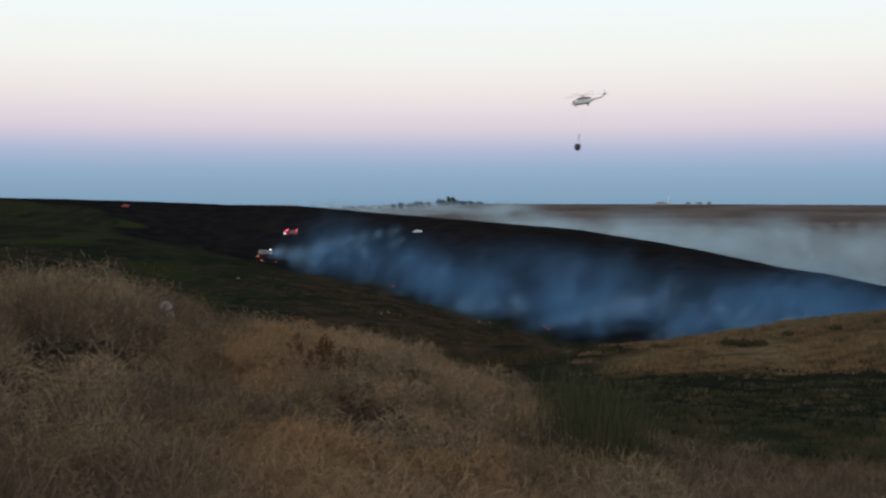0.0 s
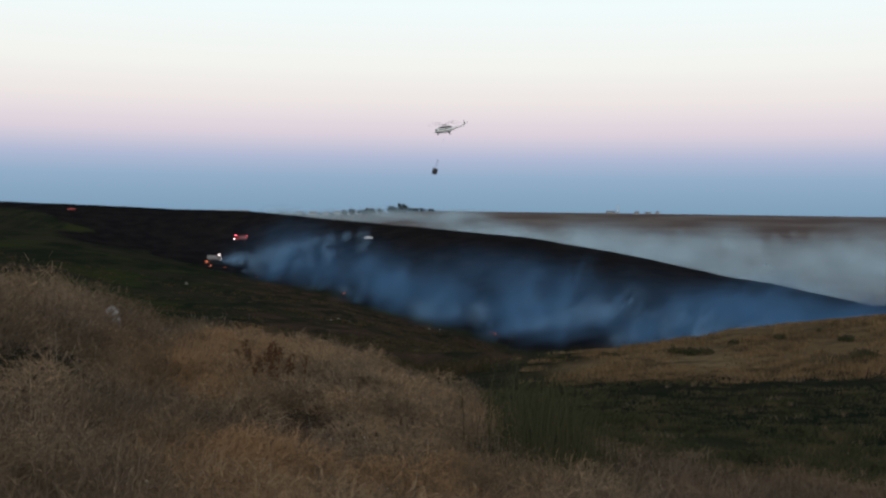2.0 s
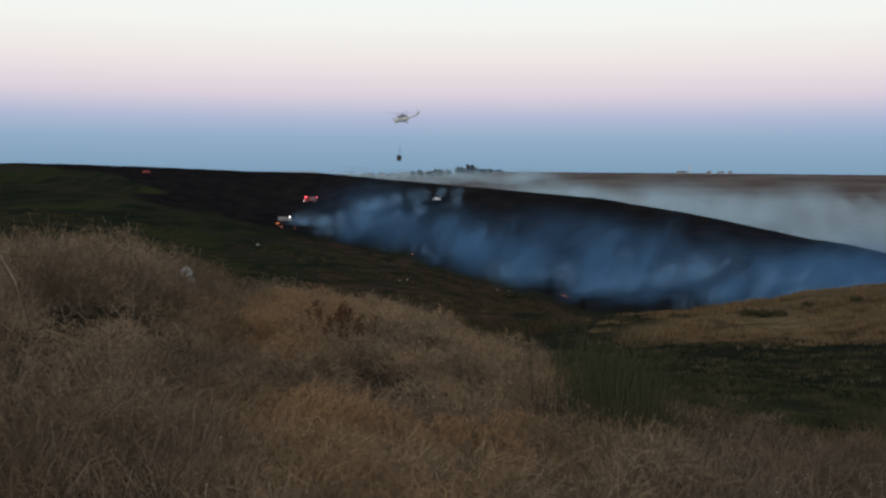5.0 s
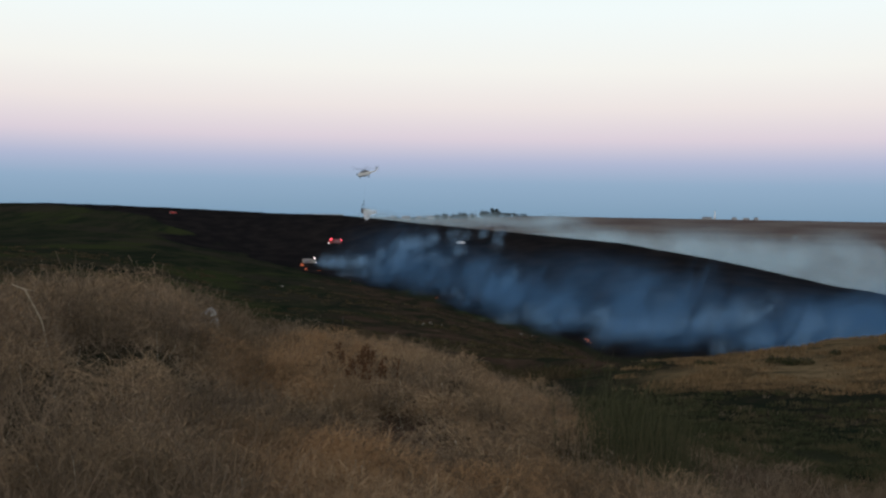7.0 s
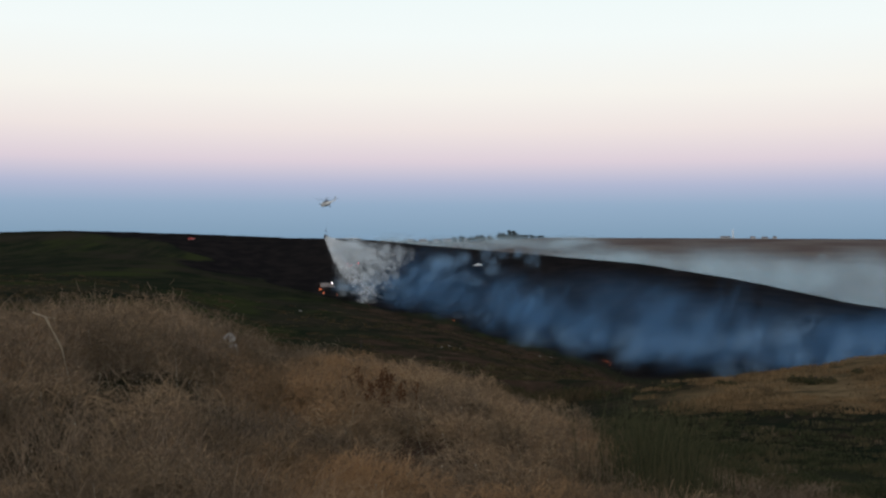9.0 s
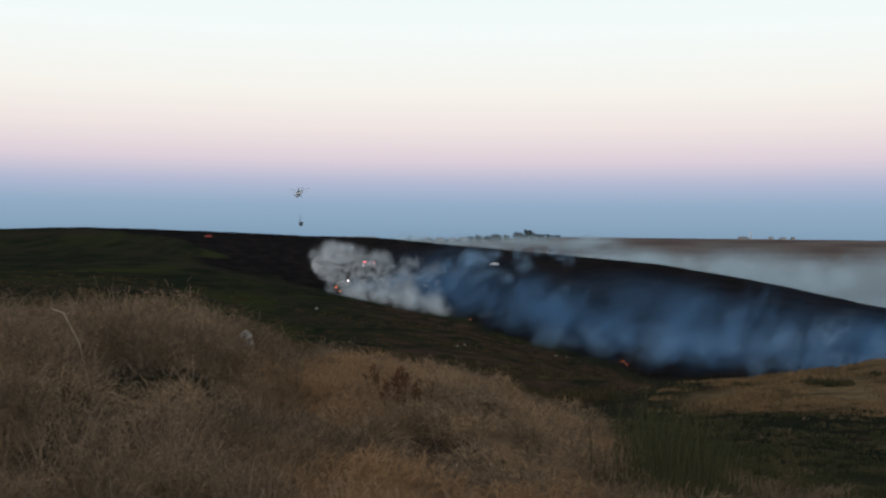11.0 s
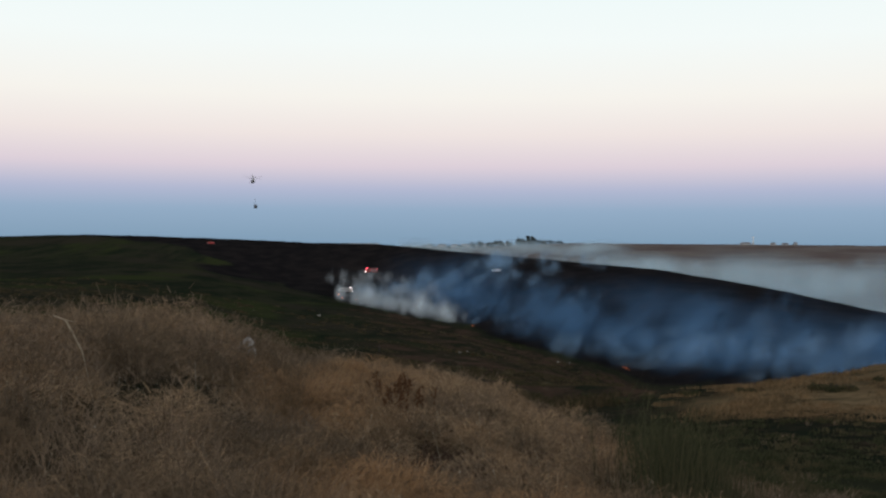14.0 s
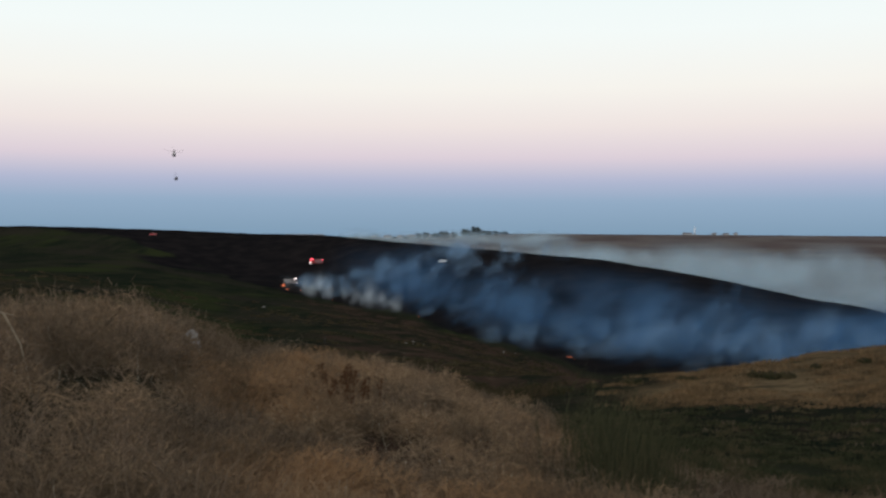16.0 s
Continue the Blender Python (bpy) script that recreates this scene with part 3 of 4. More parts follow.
WHITE = paint("white_paint", (0.80, 0.80, 0.79), 0.4, 0.0, 0.1)
CREAM = paint("cream_paint", (0.36, 0.32, 0.29), 0.5)
RED = paint("red_paint", (0.42, 0.025, 0.02), 0.4)
ORANGE = paint("orange_paint", (0.60, 0.14, 0.03), 0.45)
DARK = paint("dark_metal", (0.035, 0.035, 0.04), 0.5, 0.4)
GREY = paint("grey_metal", (0.22, 0.22, 0.23), 0.5, 0.5)
RUBBER = paint("tyre_rubber", (0.02, 0.02, 0.02), 0.85)
PANE = paint("dark_window", (0.015, 0.02, 0.025), 0.12, 0.0, 0.05)
CANVAS = paint("bucket_canvas", (0.05, 0.045, 0.05), 0.8)
# pale plaster with distance haze mixed into its colour as bluish grey
HAZED_PLASTER = paint("hazed_plaster", (0.42, 0.43, 0.45), 0.9)
ROOF = paint("roof_tile", (0.20, 0.16, 0.15), 0.9)
ROCK = paint("pale_limestone", (0.46, 0.41, 0.36), 0.95, 0.0, 0.6)
BARK = paint("bark", (0.06, 0.045, 0.035), 0.95, 0.0, 0.6)
# leaf green lightened toward blue, part of the distance haze painted in
HAZED_CROWN = leafy("hazed_tree_leaves", (0.045, 0.058, 0.055), (0.07, 0.085, 0.08), (0.055, 0.07, 0.065))
BEACON = glowing("red_beacon", (1.0, 0.07, 0.10), 9.0)
LAMP = glowing("white_lamp", (1.0, 0.82, 0.78), 7.0)
FLAME = glowing("flame", (1.0, 0.24, 0.10), 1.1)


# ---------- helicopter with a slung water bucket ----------
def build_helicopter():
    heli = empty("helicopter", Matrix.Scale(0.82, 4), "white transport helicopter with dark engine cowling flying low", "helicopter")
    part("fuselage", loft([(6.6, -0.35, 0.25, 0.25), (6.3, -0.30, 0.75, 0.75), (5.5, -0.15, 1.10, 1.15), (4.2, 0.0, 1.25, 1.35),
                           (1.0, 0.0, 1.28, 1.38), (-2.4, 0.05, 1.22, 1.28), (-4.2, 0.35, 0.85, 0.85), (-5.0, 0.5, 0.55, 0.58)]), WHITE, heli)
    part("tail_boom", loft([(-4.6, 0.5, 0.52, 0.55), (-7.5, 0.85, 0.36, 0.38), (-10.4, 1.25, 0.22, 0.25)]), WHITE, heli)
    part("belly_panel", loft([(5.2, -1.00, 0.95, 0.42), (1.0, -1.08, 1.15, 0.42), (-2.6, -0.98, 1.0, 0.36)]), GREY, heli, "grey belly panel")
    part("engine_cowling", loft([(3.6, 1.55, 0.35, 0.35), (3.0, 1.6, 0.75, 0.55), (0.5, 1.75, 0.85, 0.65), (-2.0, 1.65, 0.7, 0.5),
                                 (-3.6, 1.4, 0.3, 0.3)]), DARK, heli, "dark engine housing")
    for side in (-1, 1):
        part("air_intake", tube(0.36, 0.7, pose(0.45 * side, 3.7, 1.6, 90)), GREY, heli)
        part("exhaust", bar((0.7 * side, -1.6, 1.75), (1.15 * side, -2.2, 1.9), 0.26), DARK, heli)
        part("windscreen", box(0.9, 0.9, 0.8, 0.52 * side, 5.55, 0.35, 0.15, (0.8, 0.6)), PANE, heli, "dark cockpit glass")
        for y in (3.0, 1.8, 0.6, -0.6):
            part("window", box(0.1, 0.55, 0.55, 1.25 * side, y, 0.35, 0.04), PANE, heli)
        part("fuel_tank", loft([(2.4, -0.9, 0.1, 0.1), (1.9, -0.9, 0.33, 0.38), (-1.0, -0.9, 0.33, 0.38), (-1.5, -0.9, 0.1, 0.1)]), WHITE, heli)
        heli.children[-1].location.x = 1.35 * side
        part("strut", bar((0.9 * side, -1.6, -0.9), (1.9 * side, -1.7, -1.9), 0.09), GREY, heli)
        wheel = part("wheel", tube(0.45, 0.32, pose(1.95 * side, -1.7, -2.0, 0, 90, 0), segments=18), RUBBER, heli)
        part("hub", tube(0.2, 0.36, pose(1.95 * side, -1.7, -2.0, 0, 90, 0)), GREY, wheel)
        part("stabiliser", box(1.6, 0.7, 0.1, 0.9 * side, -8.9, 1.1, 0.03), WHITE, heli)
    part("strut", bar((0, 4.6, -1.1), (0, 4.7, -1.9), 0.09), GREY, heli)
    part("wheel", tube(0.34, 0.4, pose(0, 4.7, -2.0, 0, 90, 0), segments=18), RUBBER, heli)
    part("tail_fin", loft([(-9.6, 1.25, 0.1, 0.2), (-10.4, 2.0, 0.16, 0.75), (-11.2, 2.7, 0.12, 0.85), (-11.7, 3.1, 0.05, 0.35)]), WHITE, heli)
    tail_rotor = part("tail_rotor", tube(0.2, 0.5, pose(0, 0, 0, 0, 90, 0)), DARK, heli)
    tail_rotor.matrix_local = pose(-0.45, -11.3, 2.9)
    for i in range(3):
        blade = part("tail_blade", box(0.05, 0.25, 1.75, 0, 0, 0.95, 0.015), GREY, tail_rotor)
        blade.matrix_local = pose(-0.15, 0, 0, 120 * i, 0, 0)
    part("mast", tube(0.22, 1.0, pose(0, 0.6, 2.6)), DARK, heli)
    rotor = part("main_rotor", tube(0.5, 0.35), DARK, heli)
    rotor.matrix_local = pose(0, 0.6, 3.15)
    for i in range(5):
        blade = part("rotor_blade", box(9.6, 0.36, 0.07, 5.2, 0, 0.1, 0.02), GREY, rotor)
        blade.matrix_local = pose(0, 0, 0, 0, -3, 72 * i)
    return heli, rotor, tail_rotor


def build_bucket():
    """Origin at the bucket's middle; the sling runs up to the helicopter's belly hook."""
    bucket = empty("water_bucket", Matrix(), "dark canvas helicopter fire bucket hanging on a long sling", "bucket")
    bm = bmesh.new()
    seg, prof = 20, [(0.92, -1.45), (1.15, -1.0), (1.24, 0.2), (1.2, 1.25), (1.14, 1.25), (1.15, 0.2), (0.88, -1.3)]
    rings = [[bm.verts.new((r * math.cos(a), r * math.sin(a), z)) for a in (2 * math.pi * i / seg for i in range(seg))] for r, z in prof]
    for p, q in zip(rings, rings[1:]):
        for i in range(seg):
            bm.faces.new((p[i], p[(i + 1) % seg], q[(i + 1) % seg], q[i]))
    bm.faces.new(rings[0]), bm.faces.new(rings[-1])
    bmesh.ops.recalc_face_normals(bm, faces=bm.faces)
    part("shell", bm, CANVAS, bucket)
    ring = bmesh.new()
    for i in range(20):
        a, b = 2 * math.pi * i / 20, 2 * math.pi * (i + 1) / 20
        bar((1.2 * math.cos(a), 1.2 * math.sin(a), 1.25), (1.2 * math.cos(b), 1.2 * math.sin(b), 1.25), 0.06, ring, 6)
    part("rim", ring, GREY, bucket)
    for i in range(8):
        a = math.pi * i / 4
        part("rope", bar((1.17 * math.cos(a), 1.17 * math.sin(a), 1.25), (0, 0, 5.2), 0.015, segments=5), DARK, bucket)
    part("hook", tube(0.16, 0.6, pose(0, 0, 5.3)), DARK, bucket)
    part("sling", bar((0, 0, 5.4), (0, 0, 19.6), 0.008, segments=6), GREY, bucket, "thin steel long line")
    return bucket


helicopter, main_rotor, tail_rotor = build_helicopter()
water_bucket = build_bucket()


# ---------- vehicles on the burnt slope ----------
def wheels(parent, half, ys, radius):
    for y in ys:
        for side in (-1, 1):
            w = part("wheel", tube(radius, 0.3, pose(half * side, y, radius, 0, 90, 0), segments=18), RUBBER, parent)
            part("rim", tube(radius * 0.55, 0.32, pose(half * side, y, radius, 0, 90, 0)), GREY, w)


def fire_engine(place, turn, coat, label, beacon):
    e = empty("fire_engine", Matrix.Translation(place) @ pose(0, 0, 0, 0, 0, turn) @ Matrix.Scale(1.15, 4), label, "fire engine", "fire engines")
    part("chassis", box(2.2, 7.0, 0.35, 0, 0, 0.75, 0.05), DARK, e)
    part("tank_body", box(2.45, 4.5, 1.75, 0, -1.2, 1.8, 0.10), coat, e)
    cab = part("cab", box(2.4, 2.1, 2.0, 0, 2.35, 1.8, 0.16, (0.96, 0.88)), coat, e)
    part("windscreen", box(2.0, 0.08, 0.75, 0, 3.34, 2.25, 0.03), PANE, cab)
    for side in (-1, 1):
        part("side_window", box(0.06, 1.1, 0.65, 1.19 * side, 2.4, 2.3, 0.02), PANE, cab)
        part("headlight", tube(0.22, 0.12, pose(0.85 * side, 3.44, 1.15, 90)), LAMP, cab)
        for y in (-2.6, -1.2, 0.2):
            part("locker", box(0.05, 1.2, 1.1, 1.24 * side, y, 1.7, 0.02), GREY, e, "ribbed metal locker shutter")
        part("rail", bar((1.1 * side, -3.3, 2.85), (1.1 * side, 0.9, 2.85), 0.04), GREY, e)
    part("light_bar", box(1.9, 0.5, 0.36, 0, 2.5, 2.98, 0.05), beacon, e, "lit roof light bar")
    if beacon == BEACON:
        part("warning_light", box(1.9, 0.4, 0.3, 0, -3.2, 2.85, 0.05), beacon, e, "lit red warning light")
    part("bumper", box(2.4, 0.25, 0.4, 0, 3.5, 0.75, 0.06), WHITE, e)
    part("hose_reel", tube(0.4, 1.6, pose(0, -3.0, 2.95, 0, 90, 0)), DARK, e)
    wheels(e, 1.1, (2.2, -2.0), 0.5)
    return e


def pickup(place, turn, coat, label):
    c = empty("pickup_truck", Matrix.Translation(place) @ pose(0, 0, 0, 0, 0, turn), label, "pickup truck", "vehicles")
    part("lower_body", box(1.85, 5.0, 0.75, 0, 0, 0.85, 0.14), coat, c)
    cab = part("cab", box(1.7, 2.2, 0.75, 0, 0.35, 1.52, 0.16, (0.86, 0.7)), coat, c)
    part("windscreen", box(1.35, 0.06, 0.5, 0, 1.28, 1.5, 0.02), PANE, cab)
    for side in (-1, 1):
        part("side_window", box(0.06, 1.4, 0.42, 0.80 * side, 0.35, 1.55, 0.02), PANE, cab)
        part("headlight", box(0.35, 0.08, 0.18, 0.65 * side, 2.5, 0.95, 0.02), WHITE, c)
        part("bed_side", box(0.08, 1.6, 0.3, 0.86 * side, -1.6, 1.35, 0.02), coat, c)
    part("bumper", box(1.8, 0.2, 0.25, 0, 2.5, 0.55, 0.05), GREY, c)
    wheels(c, 0.85, (1.55, -1.55), 0.38)
    return c


fire_engine(on_slope(-10.48, -1.66), 118, RED, "red fire engine with lit headlights and red beacon on burnt ground", BEACON)
fire_engine(on_slope(-11.85, -2.72), -75, CREAM, "pale fire engine at the edge of the burning grass", LAMP)
pickup(on_slope(-3.6, -1.50), 65, WHITE, "white pickup parked on the charred slope")
pickup(on_slope(-19.1, -0.06), 100, RED, "red pickup near the top of the hill")


# ---------- flames along the fire line ----------
def flame_mesh():
    bm = bmesh.new()
    for k in range(5):
        a, d = k * 1.9, 0.0 if k == 0 else 0.55
        h, w = (1.0, 0.32) if k == 0 else (0.45 + 0.13 * (k % 3), 0.2)
        x, y = d * math.cos(a), d * math.sin(a)
        rings = []
        for f, s in ((0, 0.6), (0.25, 1.0), (0.55, 0.65), (0.8, 0.28)):
            rings.append([bm.verts.new((x + s * w * math.cos(b) + 0.12 * math.sin(4 * f + k), y + s * w * math.sin(b), h * f))
                          for b in (math.pi * i / 4 for i in range(8))])
        tip = bm.verts.new((x + 0.1, y, h))
        for p, q in zip(rings, rings[1:]):
            for i in range(8):
                bm.faces.new((p[i], p[(i + 1) % 8], q[(i + 1) % 8], q[i]))
        for i in range(8):
            bm.faces.new((rings[-1][i], rings[-1][(i + 1) % 8], tip))
        bm.faces.new(list(reversed(rings[0])))
    return bm


FIRES = []
first = None
for az, el, size in ((-12.25, -2.80, 1.3), (-12.05, -2.95, 0.9), (-11.3, -3.05, 0.5), (-9.6, -3.55, 0.4), (3.45, -6.62, 0.45),
                     (3.62, -6.72, 0.35), (3.3, -6.55, 0.3), (-4.9, -4.45, 0.5)):
    spot = on_slope(az, el)
    if first is None:
        first = part("flame", flame_mesh(), FLAME)
        tagged(first, "small orange flames in the grass on the fire front", "fire", "flames")
        fire = first
    else:
        fire = copy_thing(first, Matrix())
    fire.scale = (size, size, size * 1.15)
    fire.location = spot - Vector((0, 0, 0.1))
    FIRES.append(fire)


# ---------- smoke, mist and falling water ----------
def puff_mesh(name, material, seed, flat=0.55):
    bm = bmesh.new()
    bmesh.ops.create_icosphere(bm, subdivisions=3, radius=1.0)
    for v in bm.verts:
        k = 1 + 0.16 * noise.noise(v.co * 1.7 + Vector((seed, 0, 0)))
        v.co = Vector((v.co.x * k, v.co.y * k * flat, v.co.z * k))
    me = bpy.data.meshes.new(name)
    bm.to_mesh(me)
    bm.free()
    me.materials.append(material)
    me.shade_smooth()
    return me


def puff(parent, me, size, name="puff"):
    ob = new(name, me)
    ob.parent = parent
    ob.scale = size
    return ob


DRIFT = []  # (piece, rows of seconds, place, tilt, turn), keyed at the end


def lie(az, r, up):
    x, y = r * math.sin(radians(az)), r * math.cos(radians(az))
    return Vector((x, y, float(height(x, y)[0]) + up))


def plume():
    """Blue smoke that hangs over the burnt valley and drifts off to the right: low haze, and wisps that lean with the wind."""
    ob = empty("smoke_plume", Matrix(), "blue-grey grass smoke drifting across the burnt valley", "smoke")
    low = [puff_mesh("puff", HAZE, i * 3.1) for i in range(4)]
    tall = [puff_mesh("puff", SMOKE, 7 + i * 3.1) for i in range(4)]
    dice = random.Random(4)
    for i in range(84):
        az = -9.5 + 36 * dice.random() ** 0.8
        edge, ridge = float(EDGE[0](az)), float(RIDGE[0](az))
        r = edge + 16 + dice.random() * (ridge - edge) * (0.34 if az < 3 else 0.42)
        big = dice.uniform(0.040, 0.075) * r
        p = lie(az, r, big * dice.uniform(0.10, 0.25))
        wind = Vector((dice.uniform(0.5, 1.3), 0, 0))
        q = puff(ob, low[i % 4], (big * dice.uniform(1.1, 1.6), big, big * dice.uniform(0.35, 0.5)))
        lean, turn = dice.uniform(0, 9), -az + dice.uniform(-15, 15)
        DRIFT.append((q, [(0.0, p - wind * 8, lean, turn), (16.0, p + wind * 8, lean + 3, turn + 6)]))
    for i in range(130):
        az = -9.0 + 35 * dice.random() ** 0.85
        edge, ridge = float(EDGE[0](az)), float(RIDGE[0](az))
        r = edge + 10 + dice.random() ** 1.5 * (ridge - edge) * (0.30 if az < 8 else 0.34)
        big = dice.uniform(0.016, 0.044) * r
        p = lie(az, r, big * dice.uniform(0.25, 0.7))
        wind = Vector((dice.uniform(0.9, 2.0), 0, dice.uniform(0.0, 0.12)))
        q = puff(ob, tall[i % 4], (big * dice.uniform(0.7, 1.1), big * 0.8, big * dice.uniform(1.0, 1.7)))
        lean, turn = dice.uniform(22, 66), -az + dice.uniform(-20, 20)
        DRIFT.append((q, [(0.0, p - wind * 8, lean - 4, turn), (16.0, p + wind * 8, lean + 4, turn + 8)]))
    return ob


def young_smoke():
    """Pale smoke that rises from each burning spot, one puff after the other."""
    ob = empty("fresh_smoke", Matrix(), "pale fresh smoke rising from the burning grass edge", "smoke")
    kinds = [puff_mesh("puff", SMOKE_THICK, 20 + i * 2.7) for i in range(4)]
    dice = random.Random(11)
    sources = ((-11.6, -2.78, 76, 6.0, 0.50, 4.2), (-10.4, -3.3, 24, 5.0, 0.30, 4.0), (-5.25, -4.35, 14, 2.6, 0.30, 2.0), (3.9, -6.55, 40, 6.0, 0.75, 2.6),
               (9.4, -7.3, 16, 4.2, 0.9, 1.8), (12.6, -7.2, 16, 4.0, 0.8, 1.6), (-1.5, -5.75, 18, 5.5, 0.5, 2.4))
    for az, el, count, size, rise, speed in sources:
        root = on_slope(az, el, 160.0)
        for i in range(count):
            born = -15 + 30.5 * (i + dice.random()) / count
            k = size * dice.uniform(0.65, 1.3)
            wind = Vector((speed * dice.uniform(0.75, 1.25), dice.uniform(-2.4, -0.2), 0))
            climb, sit = rise * dice.uniform(0.5, 1.4), k * dice.uniform(0.15, 0.5)
            q = puff(ob, kinds[i % 4], (k * dice.uniform(0.8, 1.2), k, k * dice.uniform(0.9, 1.6)))
            lean, turn = dice.uniform(20, 65), dice.uniform(-25, 25)

            def where(t):
                age = t - born
                if age <= 0:
                    return root + Vector((0, 0, -k * 1.6 + max(age, -3) * 2.0))
                p = root + wind * age
                return Vector((p.x, p.y, float(height(p.x, p.y)[0]) + sit + climb * 7 * (1 - math.exp(-age / 7))))
            times = sorted({0.0, 4.0, 8.0, 12.0, 16.0} | {t for t in (born - 3, born, born + 1.0) if 0 < t < 16})
            DRIFT.append((q, [(t, where(t), lean, turn + 1.5 * t) for t in times]))
    return ob


def valley_smoke():
    """Thick smoke in the valley behind the ridge, smooth below, with wisps along its top, and thin haze before the far village."""
    ob = empty("valley_smoke", Matrix(), "thick pale smoke filling the valley behind the ridge", "smoke")
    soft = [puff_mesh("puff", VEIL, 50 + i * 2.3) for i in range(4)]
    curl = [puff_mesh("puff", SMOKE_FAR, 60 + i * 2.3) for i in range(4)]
    dice = random.Random(23)
    for i in range(140):
        az = -3.0 + 31 * dice.random() ** 0.75
        ridge, el = float(RIDGE[0](az)), float(RIDGE[1](az))
        r = ridge + dice.uniform(110, 420)
        top = -0.60 + 0.3 * dice.random()
        ang = el - 0.3 + max(0.1, top - el) * dice.random()
        big = r * radians(dice.uniform(1.3, 2.2) * max(0.4, min(1.0, 0.4 + az / 16)))
        p = Vector((r * math.sin(radians(az)), r * math.cos(radians(az)), r * math.tan(radians(ang)) - big * 0.15))
        wind = Vector((dice.uniform(0.8, 1.8), 0, 0))
        q = puff(ob, soft[i % 4], (big * dice.uniform(1.2, 1.9), big, big * dice.uniform(0.55, 0.85)))
        turn = -az + dice.uniform(-15, 15)
        DRIFT.append((q, [(0.0, p - wind * 8, 4, turn), (16.0, p + wind * 8, 6, turn + 6)]))
    for i in range(110):
        az = -6.0 + 33 * dice.random() ** 0.85
        ridge, el = float(RIDGE[0](az)), float(RIDGE[1](az))
        r = ridge + dice.uniform(90, 330)
        top = -0.35 - 0.5 * dice.random()
        ang = el - 0.2 + max(0.2, top - el) * dice.random() ** 0.6
        big = r * radians(dice.uniform(0.35, 0.95) * max(0.45, min(1.0, 0.5 + az / 16)))
        p = Vector((r * math.sin(radians(az)), r * math.cos(radians(az)), r * math.tan(radians(ang)) - big * 0.3))
        wind = Vector((dice.uniform(1.0, 2.4), 0, dice.uniform(0.0, 0.3)))
        q = puff(ob, curl[i % 4], (big * dice.uniform(0.9, 1.5), big, big * dice.uniform(0.7, 1.1)))
        lean, turn = dice.uniform(10, 55), -az + dice.uniform(-15, 15)
        DRIFT.append((q, [(0.0, p - wind * 8, lean, turn), (16.0, p + wind * 8, lean + 5, turn + 6)]))
    for i in range(56):
        az, r = dice.uniform(-9.0, 3.0), dice.uniform(1500, 2100)
        big = r * radians(dice.uniform(0.7, 1.2))
        p = Vector((r * math.sin(radians(az)), r * math.cos(radians(az)), r * math.tan(radians(dice.uniform(-0.55, 0.05)))))
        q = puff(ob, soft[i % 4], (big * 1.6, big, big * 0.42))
        DRIFT.append((q, [(0.0, p - Vector((8, 0, 0)), 2, -az), (16.0, p + Vector((8, 0, 0)), 3, -az + 4)]))
    return ob


# helicopter: seconds, bearing and angle of the machine and of its bucket, distance, heading, nose pitch
FLIGHT = ((0.0, 5.48, 5.66, 5.13, 3.21, 462, 84, -7), (0.5, 4.11, 5.33, 3.67, 3.00, 468, 84, -7), (1.0, 2.94, 5.18, 2.36, 2.76, 475, 83, -7),
          (1.5, 1.69, 4.89, 1.17, 2.50, 482, 82, -7), (2.0, 0.60, 4.57, 0.0, 2.26, 490, 81, -7), (2.5, -0.48, 4.27, -1.10, 1.97, 499, 80, -7),
          (3.0, -1.62, 3.99, -2.20, 1.77, 508, 79, -7), (3.5, -2.68, 3.72, -3.11, 1.51, 518, 76, -7), (4.8, -5.1, 3.05, -5.3, 0.98, 537, 68, -6),
          (6.0, -7.24, 2.64, -7.40, 0.61, 556, 60, -5), (6.5, -8.10, 2.46, -8.20, 0.41, 564, 57, -5), (7.0, -8.89, 2.30, -8.96, 0.29, 573, 54, -5),
          (8.0, -10.5, 2.05, -10.5, 0.17, 598, 50, -5), (9.0, -11.90, 1.95, -11.93, 0.13, 625, 47, -6), (9.5, -12.55, 1.97, -12.55, 0.20, 642, 44, -7),
          (10.8, -14.1, 2.28, -14.0, 0.72, 700, 34, -9), (12.0, -15.3, 2.65, -15.05, 1.18, 752, 26, -10), (12.5, -15.69, 2.78, -15.47, 1.35, 773, 24, -10),
          (13.5, -16.5, 3.2, -16.3, 1.75, 805, 21, -9), (14.5, -17.25, 3.59, -17.13, 2.13, 835, 19, -8), (16.0, -18.01, 4.28, -17.90, 2.98, 880, 17, -8))


def aloft(az, el, r):
    return Vector((r * math.sin(radians(az)), r * math.cos(radians(az)), r * math.tan(radians(el))))


def slung(craft, toward):
    """The bucket's place: 20 m of sling from the helicopter in that direction."""
    return craft + (toward - craft).normalized() * 20.0


def bucket_at(t):
    cols = list(zip(*FLIGHT))
    f = lambda i: float(np.interp(t, cols[0], cols[i]))
    return slung(aloft(f(1), f(2), f(5)), aloft(f(3), f(4), f(5)))


